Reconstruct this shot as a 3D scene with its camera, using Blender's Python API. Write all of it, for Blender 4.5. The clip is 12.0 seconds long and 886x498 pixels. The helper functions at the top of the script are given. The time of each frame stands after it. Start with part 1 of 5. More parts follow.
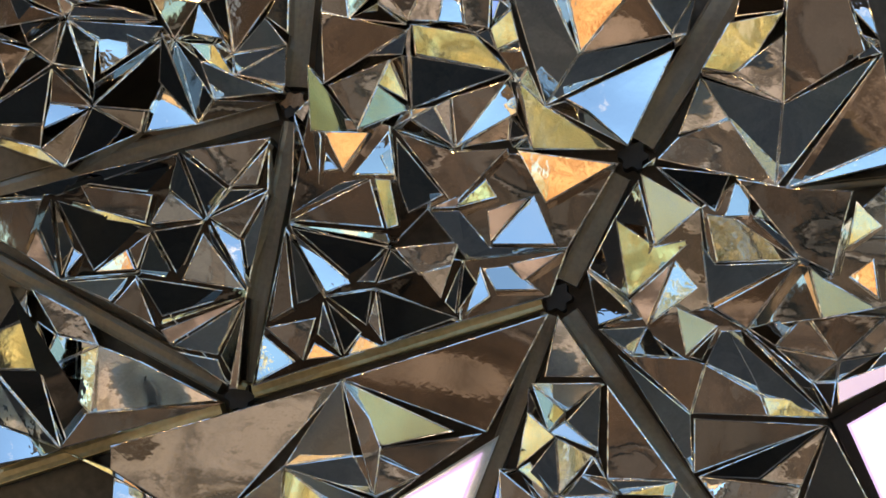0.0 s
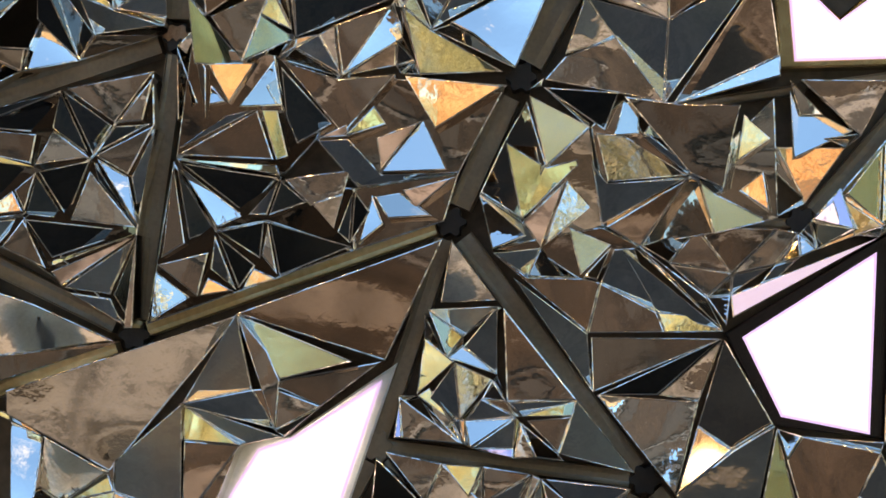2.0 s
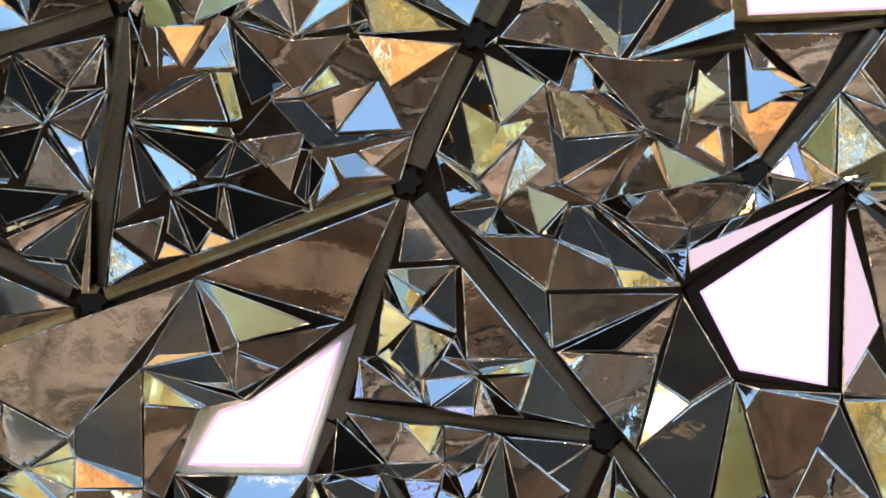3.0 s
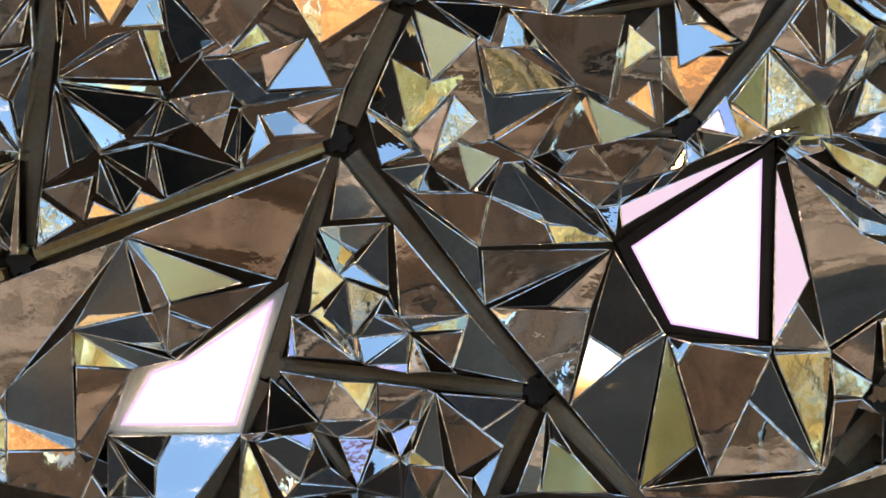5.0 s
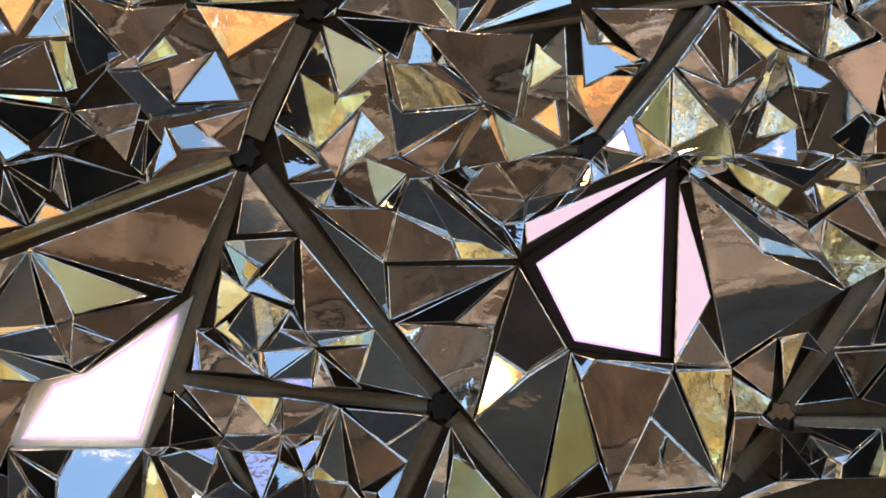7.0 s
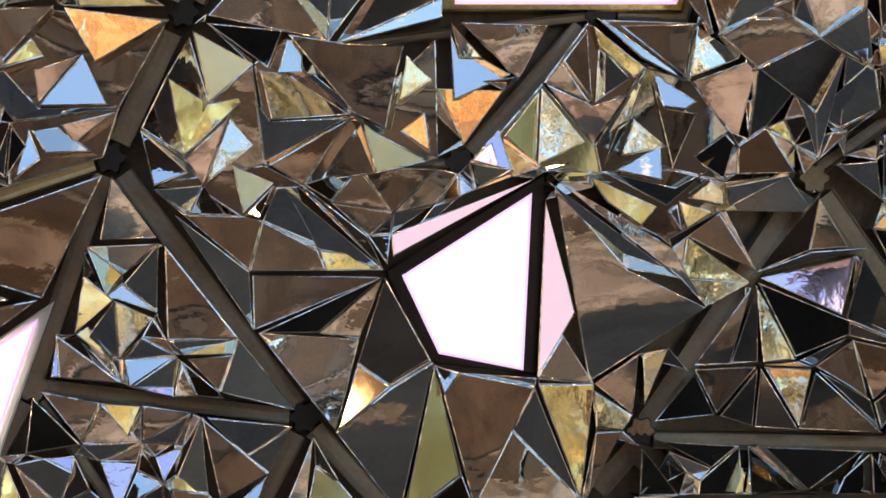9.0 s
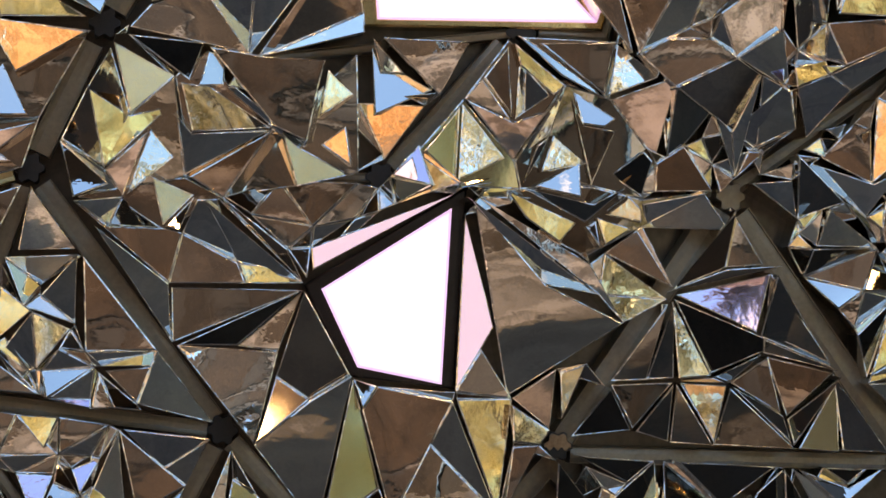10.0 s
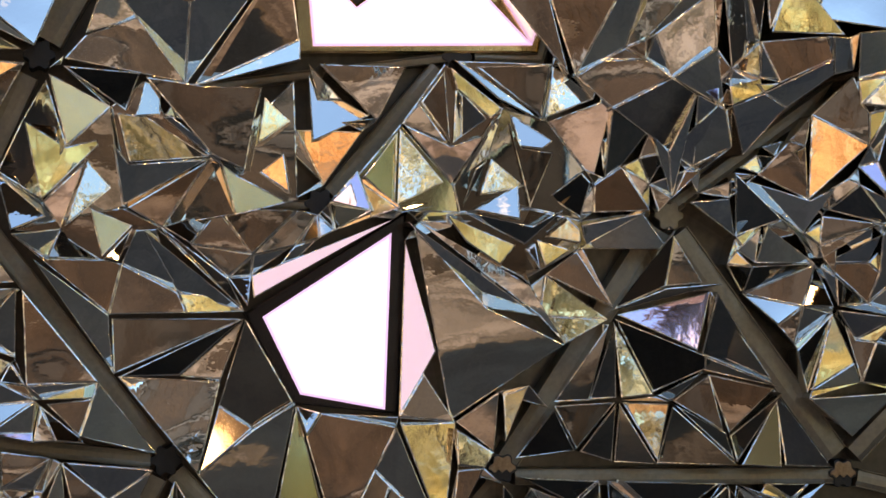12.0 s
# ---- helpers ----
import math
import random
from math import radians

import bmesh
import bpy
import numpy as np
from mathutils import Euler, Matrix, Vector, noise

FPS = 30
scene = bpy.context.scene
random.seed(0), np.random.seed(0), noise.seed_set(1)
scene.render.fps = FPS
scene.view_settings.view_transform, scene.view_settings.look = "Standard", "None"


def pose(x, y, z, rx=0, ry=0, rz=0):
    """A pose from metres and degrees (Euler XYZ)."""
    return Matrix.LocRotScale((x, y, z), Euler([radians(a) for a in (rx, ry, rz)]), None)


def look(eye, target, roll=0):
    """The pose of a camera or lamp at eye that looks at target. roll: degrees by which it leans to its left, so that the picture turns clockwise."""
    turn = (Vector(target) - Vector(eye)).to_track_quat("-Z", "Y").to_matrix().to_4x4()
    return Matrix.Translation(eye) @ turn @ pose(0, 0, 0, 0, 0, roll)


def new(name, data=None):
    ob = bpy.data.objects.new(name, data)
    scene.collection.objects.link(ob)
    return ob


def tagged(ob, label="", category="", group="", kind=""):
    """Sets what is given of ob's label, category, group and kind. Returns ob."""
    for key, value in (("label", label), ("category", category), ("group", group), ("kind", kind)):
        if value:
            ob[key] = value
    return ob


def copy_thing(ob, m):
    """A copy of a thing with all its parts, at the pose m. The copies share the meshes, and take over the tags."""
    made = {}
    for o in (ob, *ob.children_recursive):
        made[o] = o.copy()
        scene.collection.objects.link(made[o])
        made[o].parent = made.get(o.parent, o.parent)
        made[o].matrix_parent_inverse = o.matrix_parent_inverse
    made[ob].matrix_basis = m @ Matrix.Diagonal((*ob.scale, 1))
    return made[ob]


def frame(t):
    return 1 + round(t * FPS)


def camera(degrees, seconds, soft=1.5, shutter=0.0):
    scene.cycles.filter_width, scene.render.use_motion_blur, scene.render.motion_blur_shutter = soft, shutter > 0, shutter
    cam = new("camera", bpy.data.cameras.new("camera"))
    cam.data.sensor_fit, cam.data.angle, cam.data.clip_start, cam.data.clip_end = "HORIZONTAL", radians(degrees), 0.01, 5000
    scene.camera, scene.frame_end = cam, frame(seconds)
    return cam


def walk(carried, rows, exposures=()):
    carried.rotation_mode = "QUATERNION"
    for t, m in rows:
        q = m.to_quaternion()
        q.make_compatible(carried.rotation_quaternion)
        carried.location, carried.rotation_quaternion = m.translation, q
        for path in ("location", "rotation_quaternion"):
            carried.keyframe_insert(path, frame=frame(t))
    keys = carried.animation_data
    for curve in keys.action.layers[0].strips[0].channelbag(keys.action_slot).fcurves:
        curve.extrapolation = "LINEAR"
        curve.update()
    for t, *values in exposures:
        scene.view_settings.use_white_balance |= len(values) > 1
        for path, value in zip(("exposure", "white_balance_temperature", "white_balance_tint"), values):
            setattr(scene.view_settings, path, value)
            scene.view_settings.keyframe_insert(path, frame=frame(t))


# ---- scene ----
# A wall of angular mirror facets under an added canopy, seen by a camera that stands six metres off and pans across it.
cam = camera(25.97, 12.0)
walk(cam, [
    (0, pose(0.0394, -6.0283, 1.6197, 95.173, -3.900, 6.987)),
    (0.5, pose(0.0488, -6.0165, 1.6243, 95.023, -3.651, 6.813)),
    (1, pose(0.0373, -6.0243, 1.6491, 94.345, -2.822, 5.871)),
    (1.5, pose(0.0543, -6.0139, 1.6761, 93.416, -2.107, 5.158)),
    (2, pose(0.0637, -6.0007, 1.6828, 92.557, -1.405, 4.231)),
    (2.5, pose(0.0685, -5.9818, 1.7197, 91.633, -0.854, 3.775)),
    (3, pose(0.0450, -5.9981, 1.7322, 90.890, -0.353, 2.821)),
    (5, pose(0.0451, -5.9900, 1.7843, 89.108, 0.179, 0.799)),
    (5.5, pose(0.0000, -6.0000, 1.7000, 90.000, 0.000, -0.000)),
    (6, pose(0.0137, -6.0020, 1.7610, 89.535, -0.135, -0.493)),
    (6.5, pose(0.0009, -6.0163, 1.7464, 89.736, -0.247, -1.356)),
    (7, pose(-0.0072, -6.0099, 1.7461, 89.949, -0.386, -2.505)),
    (9, pose(-0.0636, -5.9972, 1.6813, 90.985, -1.499, -7.065)),
    (9.5, pose(-0.0787, -6.0149, 1.6578, 91.458, -1.825, -8.377)),
    (10, pose(-0.0804, -6.0193, 1.6575, 91.708, -2.015, -9.611)),
    (10.5, pose(-0.0795, -6.0216, 1.6603, 91.957, -2.054, -10.449)),
    (11, pose(-0.0881, -6.0206, 1.6680, 91.935, -2.215, -11.311)),
    (11.5, pose(-0.0749, -6.0182, 1.6734, 91.792, -1.981, -11.381)),
    (12, pose(-0.0685, -6.0291, 1.6863, 92.205, -0.743, -11.214)),
], [(0, 1.6, 11200, 18), (5, 1.65, 11200, 20), (9, 1.62, 12200, 26), (12, 1.62, 12900, 25)])

# ---- daylight ----
SUN_AZ, SUN_EL = 158.0, 58.0
world = bpy.data.worlds.new("sky")
scene.world = world
world.use_nodes = True
wn = world.node_tree
sky = wn.nodes.new("ShaderNodeTexSky")
sky.sky_type = "NISHITA"
sky.sun_disc = False
sky.sun_elevation = radians(SUN_EL)
sky.sun_rotation = radians(180 - SUN_AZ)
sky.air_density, sky.dust_density, sky.ozone_density = 1.0, 0.6, 1.5
tone = wn.nodes.new("ShaderNodeMixRGB")
tone.blend_type, tone.inputs["Fac"].default_value = "MULTIPLY", 1.0
tone.inputs["Color2"].default_value = (0.46, 0.86, 1.16, 1)
wn.links.new(sky.outputs["Color"], tone.inputs["Color1"])
# thin broken cloud
place = wn.nodes.new("ShaderNodeTexCoord")
cloud = wn.nodes.new("ShaderNodeTexNoise")
cloud.inputs["Scale"].default_value, cloud.inputs["Detail"].default_value, cloud.inputs["Roughness"].default_value = 5.0, 7.0, 0.6
spread = wn.nodes.new("ShaderNodeMapRange")
spread.inputs["From Min"].default_value, spread.inputs["From Max"].default_value = 0.60, 0.84
veil = wn.nodes.new("ShaderNodeMixRGB")
veil.inputs["Color2"].default_value = (4.2, 4.5, 4.9, 1)
wn.links.new(place.outputs["Generated"], cloud.inputs["Vector"])
wn.links.new(cloud.outputs["Fac"], spread.inputs["Value"])
wn.links.new(spread.outputs["Result"], veil.inputs["Fac"])
wn.links.new(tone.outputs["Color"], veil.inputs["Color1"])
wn.links.new(veil.outputs["Color"], wn.nodes["Background"].inputs["Color"])
wn.nodes["Background"].inputs["Strength"].default_value = 0.16
sun_dir = Vector((math.sin(radians(SUN_AZ)) * math.cos(radians(SUN_EL)), -math.cos(radians(SUN_AZ)) * math.cos(radians(SUN_EL)), math.sin(radians(SUN_EL))))
sun = new("sun", bpy.data.lights.new("sun", "SUN"))
sun.data.energy, sun.data.angle, sun.data.color = 2.5, radians(0.6), (1.0, 0.9, 0.76)
sun.matrix_world = look(sun_dir * 40, (0, 0, 0))


# ---- materials ----
def material(name, colour, rough=0.5, metal=0.0):
    m = bpy.data.materials.new(name)
    m.use_nodes = True
    b = m.node_tree.nodes["Principled BSDF"]
    b.inputs["Base Color"].default_value = (*colour, 1)
    b.inputs["Roughness"].default_value = rough
    b.inputs["Metallic"].default_value = metal
    return m


def node(m, kind, **values):
    n = m.node_tree.nodes.new(kind)
    for key, value in values.items():
        n.inputs[key.replace("_", " ")].default_value = value
    return n


def wire(m, a, out, b, into):
    m.node_tree.links.new(a.outputs[out], b.inputs[into])


def mottled(name, dark, light, scale, rough=0.6, metal=0.0, bump=0.0, fine=8.0, soft=0.15):
    """Two colours mixed by noise at two scales, with fine relief."""
    m = material(name, dark, rough, metal)
    b = m.node_tree.nodes["Principled BSDF"]
    co = node(m, "ShaderNodeTexCoord")
    n1, n2 = node(m, "ShaderNodeTexNoise", Scale=scale, Detail=6.0), node(m, "ShaderNodeTexNoise", Scale=scale * fine, Detail=4.0)
    wire(m, co, "Object", n1, "Vector"), wire(m, co, "Object", n2, "Vector")
    mix = node(m, "ShaderNodeMixRGB", Fac=0.4)
    wire(m, n1, "Fac", mix, "Color1"), wire(m, n2, "Fac", mix, "Color2")
    ramp = m.node_tree.nodes.new("ShaderNodeValToRGB")
    ramp.color_ramp.elements[0].position, ramp.color_ramp.elements[1].position = 0.5 - soft, 0.5 + soft
    ramp.color_ramp.elements[0].color, ramp.color_ramp.elements[1].color = (*dark, 1), (*light, 1)
    wire(m, mix, "Color", ramp, "Fac"), wire(m, ramp, "Color", b, "Base Color")
    if bump:
        bp = node(m, "ShaderNodeBump", Strength=0.6, Distance=bump)
        wire(m, n2, "Fac", bp, "Height"), wire(m, bp, "Normal", b, "Normal")
    return m


def mirror(name, colour, rough, warp, ripple=0.0003, fold=0.0):
    """Silvered glass: a sharp mirror whose pane bends a little, each pane in its own way, with faint smears."""
    m = material(name, colour, rough, 1.0)
    b = m.node_tree.nodes["Principled BSDF"]
    co, info = node(m, "ShaderNodeTexCoord"), node(m, "ShaderNodeObjectInfo")
    shift = node(m, "ShaderNodeVectorMath")
    shift.operation = "SCALE"
    shift.inputs[0].default_value = (37.0, 11.0, 53.0)
    wire(m, info, "Random", shift, "Scale")
    move = node(m, "ShaderNodeVectorMath")
    wire(m, co, "Object", move, 0), wire(m, shift, "Vector", move, 1)
    big = node(m, "ShaderNodeTexNoise", Scale=2.4, Detail=0.0)
    small = node(m, "ShaderNodeTexNoise", Scale=26.0, Detail=2.0)
    smear = node(m, "ShaderNodeTexNoise", Scale=9.0, Detail=5.0)
    for n in (big, small, smear):
        wire(m, move, "Vector", n, "Vector")
    b0 = node(m, "ShaderNodeBump", Strength=1.0, Distance=fold)
    middle = node(m, "ShaderNodeTexNoise", Scale=4.2, Detail=0.0)
    wire(m, move, "Vector", middle, "Vector"), wire(m, middle, "Fac", b0, "Height")
    b1 = node(m, "ShaderNodeBump", Strength=1.0, Distance=warp)
    wire(m, b0, "Normal", b1, "Normal")
    b2 = node(m, "ShaderNodeBump", Strength=1.0, Distance=ripple)
    wire(m, big, "Fac", b1, "Height"), wire(m, small, "Fac", b2, "Height")
    wire(m, b1, "Normal", b2, "Normal"), wire(m, b2, "Normal", b, "Normal")
    span = node(m, "ShaderNodeMapRange")
    span.inputs["From Min"].default_value, span.inputs["From Max"].default_value = 0.35, 0.75
    span.inputs["To Min"].default_value, span.inputs["To Max"].default_value = rough, rough + 0.05
    wire(m, smear, "Fac", span, "Value"), wire(m, span, "Result", b, "Roughness")
    return m


WARP = 0.046
SILVER = mirror("silver_mirror", (0.86, 0.86, 0.83), 0.015, WARP, 0.0006, 0.030)
# Besides glass colour, the tints stand in for what each pane reflects.
SMOKE = mirror("smoked_mirror", (0.64, 0.64, 0.60), 0.02, WARP, 0.0003, 0.006)
BLACK_GLASS = mirror("black_glass", (0.095, 0.085, 0.075), 0.02, WARP, 0.0003, 0.012)
DEEP = mirror("deep_green_smoked_mirror", (0.235, 0.23, 0.21), 0.02, WARP, 0.0003, 0.012)
ROSE = mirror("rose_mirror", (0.93, 0.82, 0.77), 0.03, WARP, 0.0003, 0.008)
PALE_GREEN = mirror("pale_green_mirror", (0.62, 0.66, 0.56), 0.14, 0.02, 0.0004)
OLIVE = mirror("olive_mirror", (0.42, 0.42, 0.27), 0.10, 0.03, 0.0003)
SMOKE_DARK = mirror("dark_smoked_mirror", (0.43, 0.37, 0.32), 0.02, WARP, 0.0003, 0.012)
BRONZE = mirror("bronze_mirror", (0.69, 0.595, 0.52), 0.025, WARP, 0.0003, 0.012)
BRONZE_DARK = mirror("dark_bronze_mirror", (0.43, 0.365, 0.315), 0.04, WARP, 0.0003)
GOLD = mirror("gold_mirror", (1.0, 0.87, 0.56), 0.05, WARP, 0.0005, 0.014)
COPPER = mirror("copper_mirror", (0.84, 0.60, 0.43), 0.05, 0.016, 0.0007, 0.014)
SILVER_FLAT = mirror("flat_silver_mirror", (0.86, 0.85, 0.82), 0.05, 0.0004, 0.0)
# lilac tint stands in for the lit boxes mirrored in these panes
LILAC = mirror("lilac_tint_for_box_light", (1.0, 0.76, 0.97), 0.05, WARP, 0.0008)
EDGE = mirror("polished_glass_edge", (1.0, 0.95, 0.87), 0.2, 0.02, 0.009)
SIDE = mirror("mirrored_side", (0.78, 0.75, 0.69), 0.06, 0.02, 0.0006)
GREEN_GLASS = mottled("green_glass_rim", (0.78, 0.86, 0.78), (0.93, 0.97, 0.90), 9, 0.2, 0.0)
BLACK_FRAME = mottled("black_lacquer", (0.006, 0.005, 0.005), (0.016, 0.013, 0.012), 8, 0.25)
GILT = mottled("gilt_rim", (0.42, 0.33, 0.16), (0.72, 0.60, 0.34), 12, 0.2, 1.0)
BRONZE_METAL = mottled("brushed_bronze_metal", (0.19, 0.16, 0.12), (0.29, 0.245, 0.18), 5, 0.38, 0.45, 0.0008, 12)
BRASS = mottled("brushed_brass", (0.58, 0.44, 0.22), (0.86, 0.69, 0.39), 3, 0.34, 0.5, 0.0008, 14)
HUB_BLACK = mottled("black_gap_fill", (0.008, 0.008, 0.008), (0.02, 0.018, 0.017), 20, 0.5)
HUB_COPPER = mottled("dull_copper", (0.24, 0.16, 0.11), (0.38, 0.27, 0.19), 18, 0.4, 1.0)
BACKING = mottled("dark_backing_sheet", (0.06, 0.054, 0.046), (0.12, 0.107, 0.09), 4, 0.3, 0.6)


def glowing(name, colour, strength):
    m = material(name, (0.8, 0.8, 0.8), 0.4)
    b = m.node_tree.nodes["Principled BSDF"]
    b.inputs["Emission Color"].default_value = (*colour, 1)
    b.inputs["Emission Strength"].default_value = strength
    return m


GLOW_WHITE = glowing("opal_diffuser_lit", (1.0, 0.95, 0.97), 1.0)
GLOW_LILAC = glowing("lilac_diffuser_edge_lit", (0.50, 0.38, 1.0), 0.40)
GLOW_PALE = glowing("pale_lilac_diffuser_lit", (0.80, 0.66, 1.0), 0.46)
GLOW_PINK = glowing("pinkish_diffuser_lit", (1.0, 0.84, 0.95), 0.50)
# emission that stands in for the light box mirrored in two facets
FACET_GLOW = glowing("lilac_facet_painted_glow", (0.62, 0.52, 0.93), 0.29)

ASPHALT = mottled("slate_paving", (0.046, 0.037, 0.027), (0.135, 0.112, 0.083), 1.4, 0.4, 0, 0.002)
# ragged pale patches in the paving colour stand in for dappled sun
PAVING = mottled("pinkish_grey_paving", (0.043, 0.037, 0.032), (0.225, 0.199, 0.182), 0.55, 0.38, 0, 0.003, 5.0, 0.06)
TIMBER = mottled("brown_cladding", (0.013, 0.009, 0.006), (0.080, 0.053, 0.037), 0.8, 0.6, 0, 0.002)
STONE_DARK = mottled("dark_stone", (0.034, 0.029, 0.026), (0.07, 0.058, 0.050), 1.5, 0.6)
WHITE_WASH = mottled("white_lime_wash", (0.68, 0.67, 0.64), (0.82, 0.81, 0.78), 0.9, 0.8)
LAMP_GLOW = glowing("warm_lamp_globe", (1.0, 0.68, 0.34), 6.0)
DOWNLIGHT = glowing("warm_downlight_lens", (1.0, 0.70, 0.38), 22.0)
HALO_DISH = mottled("warm_brown_halo_dish", (0.07, 0.038, 0.018), (0.12, 0.068, 0.036), 2.0, 0.5)
ORANGE = mottled("orange_lime_wash", (0.30, 0.14, 0.05), (0.95, 0.68, 0.42), 1.1, 0.7, 0, 0, 6.0, 0.1)
BARK = mottled("bark", (0.06, 0.045, 0.03), (0.14, 0.10, 0.07), 6, 0.9, 0, 0.01)
LEAF = mottled("autumn_leaf", (0.30, 0.265, 0.125), (0.95, 0.85, 0.55), 1.3, 0.6)


# ---- helpers ----
def mesh(name, bm, *mats):
    me = bpy.data.meshes.new(name)
    bm.normal_update()
    bm.to_mesh(me)
    bm.free()
    for m in mats:
        me.materials.append(m)
    return me


def part(name, bm, mats, parent, label=""):
    mats = mats if isinstance(mats, tuple) else (mats,)
    ob = new(name, mesh(name, bm, *mats))
    ob.parent = parent
    return tagged(ob, label)


def slab(bm, x0, y0, z0, x1, y1, z1, bevel=0.0):
    made = bmesh.ops.create_cube(bm, size=1, matrix=Matrix.LocRotScale(((x0 + x1) / 2, (y0 + y1) / 2, (z0 + z1) / 2), None, (x1 - x0, y1 - y0, z1 - z0)))
    if bevel:
        edges = {e for v in made["verts"] for e in v.link_edges}
        bmesh.ops.bevel(bm, geom=list(edges), offset=bevel, segments=2, affect="EDGES")
    return bm


def structure(name, bm, mat, label):
    return tagged(new(name, mesh(name, bm, mat)), label, kind="structure")


def inset(points, by):
    """The polygon drawn in by a distance, in the plane of its own x and z."""
    n = len(points)
    area = sum(points[i][0] * points[(i + 1) % n][1] - points[(i + 1) % n][0] * points[i][1] for i in range(n)) / 2
    around = sum(math.hypot(points[i][0] - points[i - 1][0], points[i][1] - points[i - 1][1]) for i in range(n))
    by = min(by, 0.45 * abs(area) / around * 2) * (1 if area > 0 else -1)
    out = []
    for i in range(n):
        a, b, c = Vector(points[i - 1]), Vector(points[i]), Vector(points[(i + 1) % n])
        e, f = (b - a).normalized(), (c - b).normalized()
        n1, n2 = Vector((-e.y, e.x)), Vector((-f.y, f.x))
        k = max(1 + n1.dot(n2), 0.09)
        out.append(tuple(b + (n1 + n2) * (by / k)))
    return out, area > 0


# ---- the setting ----
structure("ground", slab(bmesh.new(), -150, -220, -0.3, 150, 8, 0), PAVING, "pinkish grey stone paving of the forecourt")
structure("apron", slab(bmesh.new(), -9, -4.9, -0.1, 9, 0.0, 0.012), ASPHALT, "dark slate paving at the foot of the mirror wall")
structure("wall_backing", slab(bmesh.new(), -6.2, 0.03, 0, 6.2, 0.3, 4.6), BACKING, "dark sheet behind the mirror facets")
# Side walls and canopy stay out of view, added to give dark reflections.
structure("added_side_wall_left", slab(bmesh.new(), -6.3, -3.3, 0, -6.0, 0.03, 4.6), STONE_DARK, "dark stone side wall added out of view, for dark reflections")
structure("added_side_wall_right", slab(bmesh.new(), 6.0, -3.3, 0, 6.3, 0.03, 4.6), STONE_DARK, "dark stone side wall added out of view, for dark reflections")
structure("added_canopy", slab(bmesh.new(), -6.3, -2.0, 4.6, 6.3, 0.3, 4.8), STONE_DARK, "dark canopy added out of view over the mirror wall, for dark reflections")

# ---- what the mirrors look out on: unseen, laid out from the colours the facets show ----
def building(x0, x1, y, depth, height):
    thing = tagged(new("brown_building"), "brown timber-clad building across the forecourt with dark openings", "building")
    thing.location = (0, 0, 0)
    part("wall", slab(bmesh.new(), x0, y - depth, 0, x1, y, height), TIMBER, thing)
    part("roof", slab(bmesh.new(), x0 - 0.3, y - depth - 0.3, height, x1 + 0.3, y + 0.3, height + 0.3), STONE_DARK, thing)
    boards = int((x1 - x0) / 0.55)
    for i in range(boards):
        x = x0 + 0.3 + i * 0.55
        part("batten", slab(bmesh.new(), x, y, 0.1, x + 0.08, y + 0.06, height - 0.1), TIMBER, thing)
    for z in (2.35, 4.55, 6.6):
        part("string_course", slab(bmesh.new(), x0, y, z, x1, y + 0.12, z + 0.22), PAVING, thing)
    for x in np.arange(x0 + 1.1, x1 - 1.0, 2.7):
        for z in (2.9, 5.0):
            part("window", slab(bmesh.new(), x, y + 0.0, z, x + 1.2, y + 0.09, z + 1.3), STONE_DARK, thing)
    return thing


building(-6.6, 1.3, -12.5, 6, 7.4)


# Unseen dark block, added to give black reflections.
def dark_block(x0, x1, y):
    thing = tagged(new("dark_entrance_block"), "black stone block added out of view beside the brown building, for black reflections", "building")
    part("wall", slab(bmesh.new(), x0, y - 6, 0, x1, y - 0.5, 7.2), STONE_DARK, thing)
    part("roof", slab(bmesh.new(), x0, y - 6, 7.2, x1, y + 0.2, 7.45), STONE_DARK, thing)
    return thing


dark_block(1.65, 4.2, -12.5)
# Unseen white wall, added so that some facets reflect white.
white = tagged(new("white_wall"), "white lime-washed wall added out of view in sunlight, for white reflections", "wall")
part("panel", slab(bmesh.new(), 4.25, -12.6, 0, 5.5, -12.2, 6.4, 0.02), WHITE_WASH, white)
part("coping", slab(bmesh.new(), 4.22, -12.7, 6.4, 5.53, -12.1, 6.5, 0.02), STONE_DARK, white)
# Unseen lamp, added to give one facet its warm glint.
lamp = tagged(new("street_lamp"), "tall lamp with a warm lit globe, added out of view for one facet's glint", "street lamp")
lamp.location = (6.313, -10.100, 0)
bm = bmesh.new()
bmesh.ops.create_cone(bm, segments=16, radius1=0.09, radius2=0.05, depth=10.5, matrix=Matrix.Translation((0, 0, 5.25)))
part("pole", bm, STONE_DARK, lamp)
bm = bmesh.new()
bmesh.ops.create_uvsphere(bm, u_segments=20, v_segments=12, radius=0.21, matrix=Matrix.Translation((0, 0, 10.490)))
part("globe", bm, LAMP_GLOW, lamp, "warm lit globe")
# dish added behind the globe so that the glint gets a warm halo
bm = bmesh.new()
away = Vector((6.313 - 0.4, -10.100, 10.490 - 1.3)).normalized()
bmesh.ops.create_cone(bm, cap_ends=True, segments=28, radius1=1.0, radius2=0.25, depth=0.5, matrix=Matrix.Translation(Vector((0, 0, 10.490)) + away * 0.5) @ away.to_track_quat("Z", "Y").to_matrix().to_4x4())
part("reflector", bm, HALO_DISH, lamp, "warm brown dish added for a halo round the glint")
orange = tagged(new("orange_wall"), "orange lime-washed screen wall in sunlight", "wall")
part("panel", slab(bmesh.new(), -10.6, -12.4, 0, -6.95, -12.0, 6.6, 0.02), ORANGE, orange)
